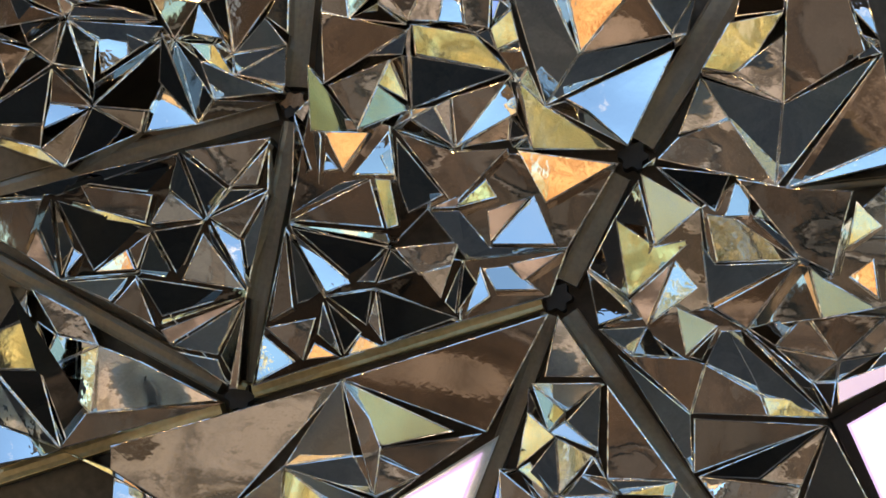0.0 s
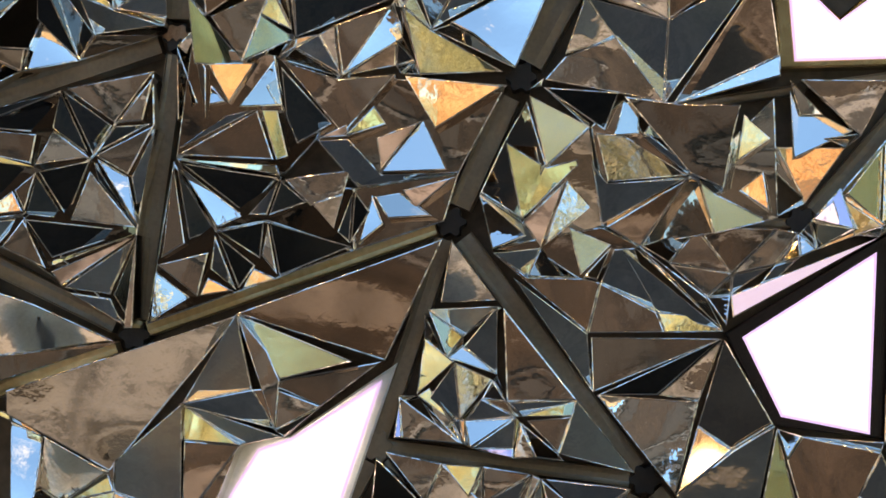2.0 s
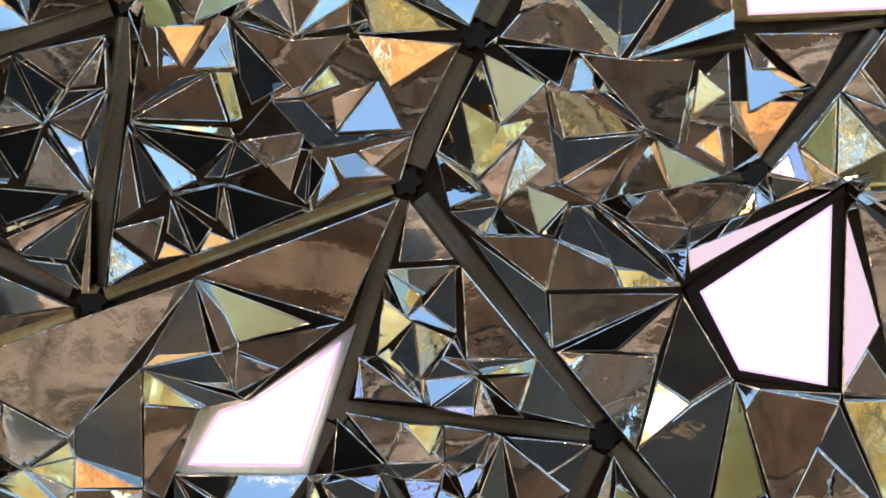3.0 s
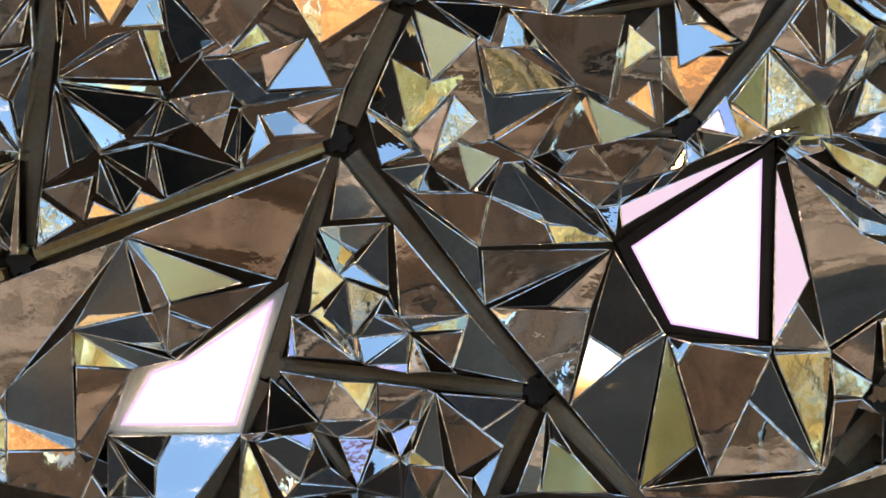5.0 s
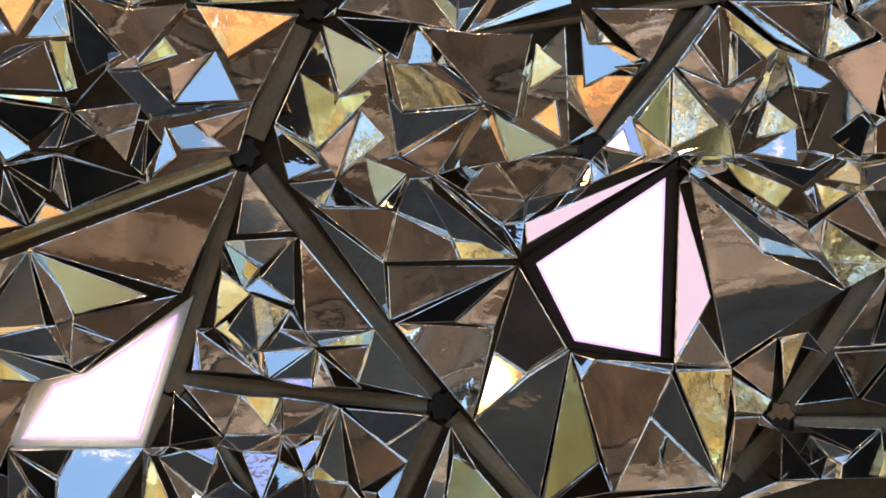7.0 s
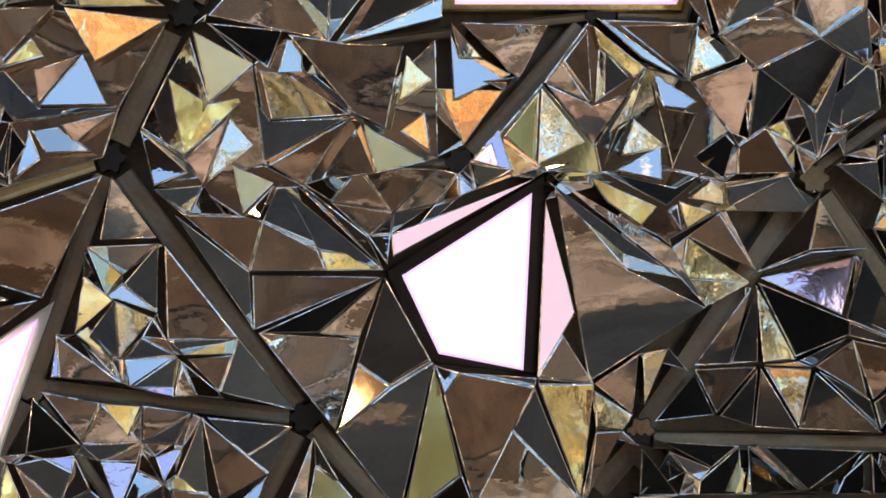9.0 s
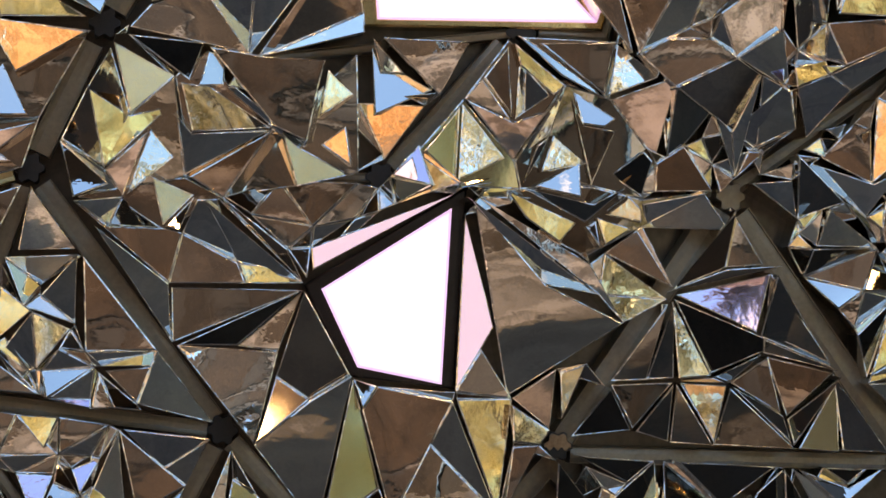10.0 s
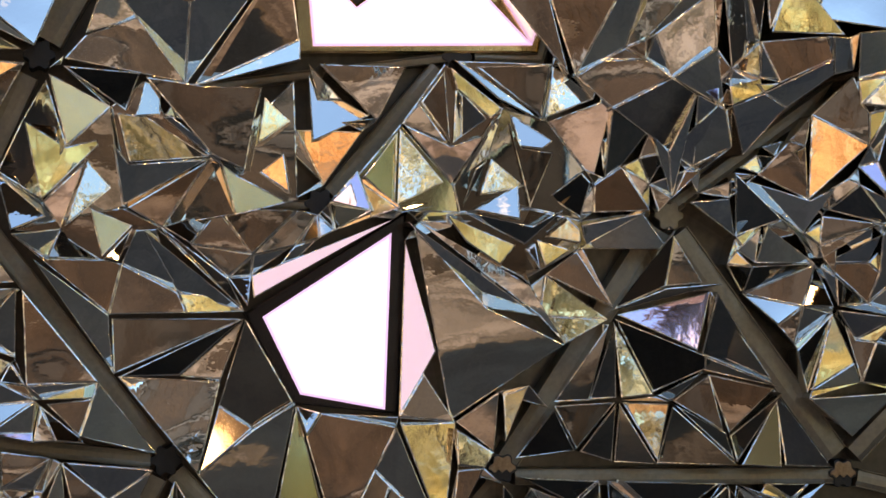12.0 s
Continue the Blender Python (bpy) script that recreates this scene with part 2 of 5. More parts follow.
part("coping", slab(bmesh.new(), -10.65, -12.5, 6.6, -6.92, -11.9, 6.72, 0.02), STONE_DARK, orange)


def tree(x, y, height, spread, seed):
    rnd = random.Random(seed)
    thing = tagged(new("autumn_tree"), "tree with yellow-green autumn leaves on the forecourt", "tree", "trees round the forecourt")
    thing.location = (x, y, 0)
    bm = bmesh.new()
    for i in range(7):
        a = rnd.uniform(0, 6.28)
        lean = 0 if i == 0 else rnd.uniform(0.4, 0.9)
        z0 = 0 if i == 0 else height * rnd.uniform(0.25, 0.5)
        tip = Vector((math.cos(a) * lean * spread * 0.6, math.sin(a) * lean * spread * 0.6, height * rnd.uniform(0.6, 0.85)))
        base = Vector((0, 0, z0))
        r = 0.16 if i == 0 else 0.07
        d = tip - base
        bmesh.ops.create_cone(bm, segments=8, radius1=r, radius2=r * 0.3, depth=d.length, matrix=Matrix.Translation((base + tip) / 2) @ d.to_track_quat("Z", "Y").to_matrix().to_4x4())
    part("trunk", bm, BARK, thing)
    verts, faces = [], []
    clumps = [(rnd.uniform(-1, 1) * spread * 0.75, rnd.uniform(-1, 1) * spread * 0.75, height * rnd.uniform(0.1, 0.95), rnd.uniform(0.4, 0.9)) for _ in range(46)]
    for cx, cy, cz, cr in clumps:
        for _ in range(75):
            v = Vector((rnd.gauss(0, 1), rnd.gauss(0, 1), rnd.gauss(0, 0.8))) * cr * 0.55
            p = Vector((cx, cy, cz)) + v
            p.z = max(p.z, 0.2)
            q = Euler((rnd.uniform(0, 6), rnd.uniform(0, 6), rnd.uniform(0, 6))).to_matrix()
            s = rnd.uniform(0.07, 0.15)
            n = len(verts)
            verts += [p + q @ Vector(o) * s for o in ((-1, 0, 0), (0, -0.6, 0.1), (1, 0, 0), (0, 0.6, 0.1))]
            faces.append((n, n + 1, n + 2, n + 3))
    me = bpy.data.meshes.new("crown")
    me.from_pydata([tuple(v) for v in verts], [], faces)
    me.materials.append(LEAF)
    crown = new("crown", me)
    crown.parent = thing
    return thing


for i, (x, y, h, s) in enumerate(((6.0, -12.5, 7.2, 1.9), (8.6, -11.5, 6.6, 1.9), (10.8, -10, 6.4, 2.0), (12.6, -8.2, 6.4, 2.0), (7.2, -15, 8.4, 2.2), (13.8, -6.6, 7.0, 1.8), (11, -14, 8, 2.4),
                                  (-12, -10.6, 6.6, 2.0), (-13.6, -8.4, 6.8, 2.0), (-15, -6.6, 7.0, 1.9), (-14.2, -12.5, 8.0, 2.3))):
    tree(x, y, h, s, i)

# Unseen lamps, added for warm sparkles and to brighten edges and ribs.
def downlight(x, y):
    thing = tagged(new("downlight"), "small warm lit downlight added in the unseen canopy for sparkle on the facets", "downlight", "downlights in the canopy")
    thing.location = (x, y, 4.6)
    bm = bmesh.new()
    bmesh.ops.create_cone(bm, cap_ends=True, segments=20, radius1=0.07, radius2=0.07, depth=0.02, matrix=Matrix.Translation((0, 0, -0.008)))
    part("lens", bm, DOWNLIGHT, thing, "warm lit lens")
    bm = bmesh.new()
    outer = [(0.1 * math.cos(i * math.pi / 12), 0.1 * math.sin(i * math.pi / 12)) for i in range(24)]
    a = [bm.verts.new((u, v, 0)) for u, v in outer]
    b = [bm.verts.new((u * 0.95, v * 0.95, -0.016)) for u, v in outer]
    c = [bm.verts.new((u * 0.72, v * 0.72, -0.014)) for u, v in outer]
    for i in range(24):
        bm.faces.new((a[i - 1], a[i], b[i], b[i - 1])), bm.faces.new((b[i - 1], b[i], c[i], c[i - 1]))
    part("trim_ring", bm, BRONZE_METAL, thing, "bronze trim ring")
    return thing


first = downlight(-5.2, -1.3)
for i in range(1, 9):
    copy_thing(first, pose(-5.2 + 1.3 * i, -1.3, 4.6))

# ---- the mirror wall: ribs, hubs, light boxes, facets ----
def bar(a, b, side, outline):
    """A straight bar of the given outline between two points."""
    bm = bmesh.new()
    ends = [[bm.verts.new(p + side * u + Vector((0, y, 0))) for u, y in outline] for p in (a, b)]
    n = len(outline)
    for i in range(n):
        bm.faces.new((ends[0][i], ends[0][(i + 1) % n], ends[1][(i + 1) % n], ends[1][i]))
    bm.faces.new(ends[0][::-1]), bm.faces.new(ends[1])
    bmesh.ops.recalc_face_normals(bm, faces=bm.faces)
    return bm


def rib(x0, z0, x1, z1, width, metal=BRONZE_METAL):
    """A bronze channel between two hubs: a slightly crowned web between two rounded lips."""
    thing = tagged(new("rib"), ("brushed brass" if metal == BRASS else "brushed bronze") + " metal channel between clusters of mirror facets", "frame rib", "ribs of the mirror wall")
    a, b = Vector((x0, 0, z0)) / 1000, Vector((x1, 0, z1)) / 1000
    along = (b - a).normalized()
    side = Vector((0, 1, 0)).cross(along)
    a, b, w = a + along * 0.03, b - along * 0.03, width / 2000
    part("web", bar(a, b, side, ((-w * 0.86, 0.03), (-w * 0.86, -0.044), (-w * 0.3, -0.048), (w * 0.35, -0.05), (w * 0.86, -0.045), (w * 0.86, 0.03))), metal, thing)
    for s in (-1, 1):
        part("lip", bar(a, b, side, tuple((s * w * k, y) for k, y in ((0.86, 0.03), (0.86, -0.047), (0.89, -0.051), (0.95, -0.051), (1.0, -0.045), (1.0, 0.03)))), metal, thing)
    return thing


def star_plate(radius, arms, waist, depth0, depth1, half=False):
    """A flat star with hollow sides and blunt arms, or the upper half of one."""
    bm = bmesh.new()
    pts = []
    for i in range(arms * 8):
        a = 2 * math.pi * i / (arms * 8)
        k = abs(math.cos(a * arms / 2))
        r = radius * (waist + (1 - waist) * min(1.0, k ** 2.2 * 1.25))
        x, z = r * math.cos(a), r * math.sin(a)
        pts.append((x, max(z, -0.008 - 0.006 * math.cos(x * 240)) if half else z))
    front = [bm.verts.new((x, depth1, z)) for x, z in pts]
    back = [bm.verts.new((x, depth0, z)) for x, z in pts]
    rim = [bm.verts.new((x * 0.94, depth1 - 0.0015, z * 0.94)) for x, z in pts]
    bm.faces.new(rim)
    for i in range(len(pts)):
        bm.faces.new((front[i - 1], front[i], back[i], back[i - 1]))
        bm.faces.new((rim[i - 1], rim[i], front[i], front[i - 1]))
    bmesh.ops.recalc_face_normals(bm, faces=bm.faces)
    return bm


def hub(x, z, copper=False, cap=HUB_BLACK):
    words = "black star put in for the dark gap between ribs, with a dull copper plate" if copper else "black star put in for the dark gap where bronze ribs meet"
    if cap == BRONZE_METAL:
        words = "brushed bronze star-shaped hub where bronze ribs meet"
    thing = tagged(new("hub"), words, "frame hub", "hubs of the mirror wall")
    thing.location = (x / 1000, 0, z / 1000)
    # the black cap stands in for a dark open gap between rib ends
    part("cap", star_plate(0.049, 6, 0.74, 0.03, -0.0535), cap, thing)
    if copper:
        part("copper_plate", star_plate(0.044, 6, 0.78, -0.0525, -0.058, True), HUB_COPPER, thing, "dull copper plate")
    return thing


def polygon(bm, pts, y, slot=0):
    f = bm.faces.new([bm.verts.new((x, y, z)) for x, z in pts])
    f.material_index = slot
    return f


def ring(bm, outer, y0, inner, y1, slot=0):
    a, b = [bm.verts.new((x, y0, z)) for x, z in outer], [bm.verts.new((x, y1, z)) for x, z in inner]
    for i in range(len(outer)):
        f = bm.faces.new((a[i - 1], a[i], b[i], b[i - 1]))
        f.material_index = slot
    return bm


def light_box(rim, inner, outer):
    """A lit opal pane in a deep frame."""
    inner = [(x / 1000, z / 1000) for x, z in inner]
    outer = [(x / 1000, z / 1000) for x, z in outer]
    thing = tagged(new("light_box"), "lit opal glass light box set among the mirror facets", "light box", "light boxes of the mirror wall")
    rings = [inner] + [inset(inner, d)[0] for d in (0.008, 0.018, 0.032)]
    bm = bmesh.new()
    polygon(bm, rings[3], -0.072)
    bmesh.ops.triangulate(bm, faces=bm.faces)
    part("diffuser", bm, GLOW_WHITE, thing, "white lit opal diffuser")
    # The soft fall-off of light at the pane's edge, stepped into three emission colours.
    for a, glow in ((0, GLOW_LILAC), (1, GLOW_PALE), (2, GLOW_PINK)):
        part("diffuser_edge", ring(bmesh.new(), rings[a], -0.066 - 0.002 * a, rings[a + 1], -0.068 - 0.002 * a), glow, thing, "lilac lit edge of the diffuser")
    bm = bmesh.new()
    polygon(bm, outer, -0.058)
    bmesh.ops.triangulate(bm, faces=bm.faces)
    lip, _ = inset(outer, 0.006)
    ring(bm, outer, -0.058, lip, -0.064)
    ring(bm, outer, -0.058, outer, 0.03)
    part("frame", bm, rim, thing)
    return thing


CLUSTERS = {}


def cluster(name):
    CLUSTERS[name] = tagged(new("mirror_cluster"), LABELS[name], "mirror panel", "facet clusters of the mirror wall")
    return CLUSTERS[name]


LABELS = {
    "upper_left": "cluster of dark mirror spikes with small sky-blue facets",
    "mid_left": "star-shaped cluster of nearly black mirror facets between bronze ribs",
    "lower_left": "cluster of long dark and silver mirror blades",
    "centre_upper": "dense cluster of silver, bronze, copper and gold mirror facets",
    "slab": "large flat bronze mirror slabs beside a lit box",
    "star_box": "small folded mirror cluster with gold and white facets",
    "shard_lower": "cluster of small silver and smoked mirror shards",
    "olive_lower": "tall olive-toned mirror blade between bronze ribs",
    "lantern": "ring of large mirror facets round the lit light box",
    "crystals": "crowded crystal-like cluster of olive, grey and blue mirror facets",
    "fans": "fan-shaped cluster of grey, bronze and dark mirror facets",
    "right_fan": "cluster of mirror facets with one bright orange facet",
    "dark_star": "star-shaped cluster of dark smoked mirror facets",
    "under_right": "row of dark mirror facets under a bronze rib",
    "blades": "cluster of big slate-coloured mirror blades with bright edges",
}


def facet(parent, glass, *mm):
    """One pane of mirror glass from its corners (x, z, height over the wall, in millimetres), with a polished bevel and mirrored sides down to the backing."""
    pts = [(mm[i] / 1000, mm[i + 1] / 1000) for i in range(0, len(mm), 3)]
    heights = [mm[i] / 1000 for i in range(2, len(mm), 3)]
    pts, ccw = inset(pts, 0.0006)
    inner, ccw = inset(pts, 0.0042)
    n = len(pts)
    bm = bmesh.new()
    rows = []
    for ring_pts, drop in ((inner, 0.0), (pts, 0.0022), (pts, 0.009)):
        rows.append([bm.verts.new((x, -h + drop, z)) for (x, z), h in zip(ring_pts, heights)])
    rows.append([bm.verts.new((x, 0.028, z)) for x, z in pts])
    face = bm.faces.new(rows[0] if ccw else rows[0][::-1])
    for a, slot in ((0, 1), (1, 1), (2, 2)):
        for i in range(n):
            f = bm.faces.new((rows[a][i - 1], rows[a][i], rows[a + 1][i], rows[a + 1][i - 1]))
            f.material_index = slot
    bmesh.ops.recalc_face_normals(bm, faces=bm.faces)
    if face.normal.y > 0:
        bmesh.ops.reverse_faces(bm, faces=bm.faces)
    if n > 3:
        bmesh.ops.triangulate(bm, faces=[face])
    ob = new("mirror_facet", mesh("mirror_facet", bm, glass, EDGE, SIDE))
    ob.parent = parent
    return ob


rib(-1270, 2591, -2267, 2246, 70)
rib(-1242, 2629, -1234, 3092, 77)
rib(-1241, 2574, -1341, 1681, 63)
rib(-1336, 1669, -381, 2026, 46, BRASS)
rib(-1383, 1678, -2251, 2071, 60)
rib(-1380, 1635, -2181, 1325, 53, BRASS)
rib(-146, 2510, 180, 3127, 99)
rib(-178, 2455, -347, 2055, 74)
rib(-339, 2008, 247, 1264, 63)
rib(-371, 2008, -576, 1334, 60)
rib(-576, 1334, 238, 1252, 49)
rib(264, 1238, 614, 871, 63)
rib(235, 1233, 60, 871, 81)
rib(-588, 1313, -808, 879, 67)
rib(-567, 1308, -313, 963, 35)
rib(1318, 1226, 1840, 2027, 77)
rib(1328, 1199, 2466, 1200, 53)
rib(1875, 2010, 2465, 1248, 84)
rib(1855, 2057, 2664, 2649, 46)
rib(1108, 2521, 733, 2066, 53)
rib(1180, 2542, 239, 2393, 28)
rib(1180, 2542, 1469, 2542, 28)
rib(1319, 1199, 1160, 1018, 70)
rib(2489, 1248, 2718, 1478, 70)
rib(2490, 1200, 2728, 1148, 60)
rib(746, 2055, 413, 2043, 28)
rib(1826, 2055, 1627, 2046, 25)
hub(-1241, 2600, True)
hub(-153, 2491)
hub(-363, 2035)
hub(-1348, 1659)
hub(255, 1253)
hub(1314, 1227, True)
hub(2466, 1208, True)
hub(1861, 2045, False, BRONZE_METAL)
hub(1151, 2535)
hub(-573, 1335, False, BRONZE_METAL)
hub(718, 2055)
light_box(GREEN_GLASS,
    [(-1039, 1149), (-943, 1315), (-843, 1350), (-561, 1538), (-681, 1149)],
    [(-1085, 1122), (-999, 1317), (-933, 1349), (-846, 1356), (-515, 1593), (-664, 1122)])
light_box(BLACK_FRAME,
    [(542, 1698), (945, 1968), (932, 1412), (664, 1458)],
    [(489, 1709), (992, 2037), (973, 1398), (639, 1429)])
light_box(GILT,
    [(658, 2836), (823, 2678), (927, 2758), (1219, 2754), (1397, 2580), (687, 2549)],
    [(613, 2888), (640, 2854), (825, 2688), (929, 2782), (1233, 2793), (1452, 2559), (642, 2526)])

P = cluster("upper_left")
facet(P, BRONZE_DARK, -2239, 2904, 157, -2003, 2839, 134, -2234, 2785, 141)
facet(P, DEEP, -2008, 2822, 136, -2124, 2745, 124, -2035, 2687, 103)
facet(P, BRONZE_DARK, -2235, 2758, 131, -2111, 2731, 110, -2186, 2631, 93)
facet(P, DEEP, -2175, 2627, 120, -2120, 2735, 85, -2033, 2686, 109, -2206, 2533, 152)
facet(P, DEEP, -1985, 2828, 142, -2038, 2689, 95, -1919, 2671, 133)
facet(P, DEEP, -1986, 2829, 137, -1922, 2672, 125, -1887, 2627, 118, -1888, 2767, 119)
facet(P, SILVER, -1891, 2769, 109, -1807, 2804, 85, -1786, 2728, 96, -1865, 2656, 127)
facet(P, SMOKE, -1985, 2828, 141, -1676, 2827, 105, -1729, 2773, 86, -1893, 2770, 103)
facet(P, SMOKE, -1801, 2800, 105, -1728, 2772, 91, -1793, 2732, 74)
facet(P, DEEP, -1664, 2807, 73, -1884, 2626, 129, -1866, 2542, 180)
facet(P, DEEP, -1666, 2808, 65, -1859, 2539, 201, -1679, 2537, 173, -1655, 2631, 132)
facet(P, SMOKE, -1968, 2874, 144, -1805, 2875, 126, -1701, 2847, 101, -1991, 2831, 125)
facet(P, BRONZE_DARK, -2174, 2906, 159, -2001, 2838, 138, -2026, 2914, 151)
facet(P, DEEP, -2016, 2675, 128, -1920, 2672, 129, -1890, 2571, 105)
facet(P, BRONZE_DARK, -1995, 2652, 220, -1863, 2541, 188, -1997, 2543, 209)
facet(P, DEEP, -2209, 2534, 144, -1995, 2652, 221, -2011, 2473, 209, -2204, 2472, 144)
facet(P, SILVER, -1997, 2543, 208, -1863, 2541, 189, -2005, 2454, 231)
facet(P, DEEP, -2190, 2467, 181, -2024, 2478, 172, -2029, 2403, 164, -2188, 2437, 178)
facet(P, GOLD, -2199, 2440, 149, -2023, 2401, 182, -1938, 2341, 194, -2197, 2411, 147)
facet(P, DEEP, -1865, 2529, 211, -2021, 2401, 188, -1944, 2343, 174)
facet(P, BLACK_GLASS, -1857, 2538, 210, -1941, 2342, 185, -1722, 2477, 106)
facet(P, DEEP, -1867, 2542, 178, -1701, 2551, 146, -1713, 2473, 140)
facet(P, SILVER, -1666, 2637, 93, -1546, 2516, 83, -1697, 2476, 136)
facet(P, BLACK_GLASS, -1648, 2792, 229, -1549, 2518, 55, -1661, 2634, 167)
facet(P, DEEP, -1648, 2792, 65, -1493, 2598, 102, -1551, 2518, 66)
facet(P, DEEP, -1744, 2940, 83, -1575, 2910, 81, -1647, 2791, 71)
facet(P, SILVER, -1574, 2909, 83, -1477, 2791, 107, -1586, 2806, 100)
facet(P, DEEP, -1648, 2792, 65, -1589, 2808, 89, -1520, 2784, 117)
facet(P, GOLD, -1595, 2782, 79, -1505, 2776, 102, -1431, 2677, 109, -1509, 2701, 91)
facet(P, SMOKE, -1552, 2724, 105, -1430, 2677, 112, -1266, 2624, 126, -1502, 2603, 65)
facet(P, SMOKE, -1433, 2679, 100, -1256, 2772, 163, -1263, 2654, 110)
facet(P, DEEP, -1499, 2601, 77, -1277, 2603, 82, -1549, 2517, 73)
facet(P, BRONZE_DARK, -1476, 2943, 122, -1306, 2949, 126, -1444, 2748, 95)
facet(P, DEEP, -1548, 2913, 82, -1477, 2943, 118, -1443, 2748, 97, -1493, 2813, 88)
facet(P, SMOKE, -1444, 2749, 93, -1330, 2858, 169, -1259, 2775, 147)
facet(P, DEEP, -1302, 2944, 146, -1266, 2947, 141, -1260, 2813, 137, -1335, 2862, 149)
facet(P, DEEP, -1936, 2887, 132, -1746, 2942, 75, -1699, 2846, 109, -1809, 2877, 114)
facet(P, SMOKE, -2242, 2789, 120, -2130, 2748, 107, -2244, 2762, 107)
facet(P, DEEP, -2253, 2766, 85, -2174, 2626, 125, -2217, 2537, 123)
facet(P, DEEP, -2015, 2826, 114, -2037, 2688, 98, -1994, 2833, 114)
facet(P, SMOKE, -1683, 2832, 79, -1734, 2776, 70, -1667, 2809, 61)
facet(P, DEEP, -2007, 2842, 120, -1990, 2831, 126, -1978, 2880, 114)
facet(P, BRONZE_DARK, -1808, 2804, 81, -1812, 2880, 102, -1704, 2850, 89)
facet(P, DEEP, -2015, 2826, 76, -2129, 2747, 94, -2182, 2911, 197)
facet(P, BRONZE_DARK, -2007, 2842, 122, -1976, 2878, 121, -2032, 2917, 136)
facet(P, DEEP, -1692, 2543, 129, -1718, 2475, 122, -1706, 2553, 130)
facet(P, SMOKE, -1688, 2541, 141, -1721, 2476, 113, -1704, 2479, 115)
facet(P, DEEP, -1732, 2775, 77, -1670, 2810, 52, -1651, 2794, 54)
facet(P, BRONZE_DARK, -1667, 2809, 61, -1650, 2793, 59, -1596, 2813, 62)
facet(P, SMOKE, -1649, 2793, 61, -1597, 2784, 71, -1564, 2732, 58)
facet(P, GOLD, -1441, 2684, 68, -1270, 2626, 110, -1262, 2653, 116)
facet(P, DEEP, -1752, 2946, 55, -1573, 2908, 88, -1485, 2950, 87)
facet(P, BRONZE_DARK, -1481, 2794, 90, -1509, 2779, 86, -1447, 2751, 79)
facet(P, DEEP, -1509, 2779, 86, -1512, 2703, 80, -1447, 2751, 81)
facet(P, DEEP, -1436, 2681, 88, -1509, 2701, 91, -1451, 2754, 64)
facet(P, SMOKE, -1441, 2684, 67, -1261, 2776, 137, -1444, 2748, 95)
facet(P, BRONZE_DARK, -1576, 2910, 78, -1485, 2950, 85, -1549, 2914, 79)
facet(P, DEEP, -1531, 2791, 75, -1509, 2779, 85, -1495, 2814, 79)
facet(P, DEEP, -1588, 2808, 92, -1533, 2793, 67, -1497, 2816, 71)
facet(P, SMOKE, -1978, 2879, 115, -2030, 2916, 141, -1941, 2890, 116)
facet(P, BRONZE_DARK, -2029, 2916, 143, -1750, 2945, 61, -1944, 2892, 108)

P = cluster("mid_left")
facet(P, BLACK_GLASS, -2025, 2259, 120, -1298, 2485, 112, -1486, 2212, 103, -1698, 2024, 114, -1945, 1991, 120, -2073, 2065, 120)
facet(P, BLACK_GLASS, -1297, 2484, 120, -1288, 2307, 120, -1332, 1982, 120, -1358, 1687, 120, -1696, 2014, 120, -1482, 2210, 120)
facet(P, BLACK_GLASS, -1945, 1991, 120, -1697, 2023, 120, -1358, 1687, 120, -1685, 1889, 120)
facet(P, BRONZE, -1564, 2421, 161, -1292, 2479, 141, -1409, 2315, 148)
facet(P, DEEP, -1557, 2406, 212, -1421, 2310, 126, -1484, 2217, 112)
facet(P, DEEP, -1570, 2408, 197, -1493, 2212, 100, -1598, 2293, 174)
facet(P, SILVER, -1600, 2290, 151, -1486, 2208, 141, -1655, 2180, 157)
facet(P, BRONZE_DARK, -1892, 2293, 165, -1658, 2277, 137, -1672, 2185, 139, -1840, 2215, 159)
facet(P, BLACK_GLASS, -1930, 2262, 209, -1585, 2420, 124, -1650, 2285, 100, -1880, 2294, 200)
facet(P, GOLD, -1985, 2260, 100, -1835, 2224, 147, -1631, 2167, 212, -1852, 2191, 143)
facet(P, BLACK_GLASS, -1936, 2233, 238, -1668, 2170, 100, -1835, 2024, 122)
facet(P, ROSE, -2049, 2059, 161, -2018, 2145, 165, -1953, 1999, 125)
facet(P, DEEP, -1971, 2244, 192, -2008, 2148, 177, -1952, 2001, 100)
facet(P, DEEP, -1957, 2237, 198, -1904, 2096, 130, -1939, 2000, 122)
facet(P, SILVER, -1915, 1997, 173, -1898, 2091, 140, -1870, 2075, 137)
facet(P, SMOKE, -1941, 2228, 217, -1841, 2026, 103, -1863, 2080, 131)
facet(P, COPPER, -1823, 2021, 141, -1724, 2098, 151, -1687, 2032, 157)
facet(P, BRONZE_DARK, -1651, 2160, 145, -1717, 2100, 154, -1685, 2034, 152)
facet(P, BLACK_GLASS, -1633, 2157, 190, -1481, 2198, 147, -1558, 2016, 113)
facet(P, DEEP, -1641, 2150, 179, -1567, 2014, 107, -1677, 2026, 163)
facet(P, SILVER, -1482, 2164, 149, -1333, 1991, 143, -1536, 2010, 158)
facet(P, DEEP, -1456, 2188, 204, -1342, 1997, 100, -1446, 2134, 182)
facet(P, SILVER, -1465, 2207, 142, -1363, 2150, 137, -1322, 2000, 172)
facet(P, BRONZE_DARK, -1466, 2212, 157, -1284, 2312, 143, -1361, 2155, 150)
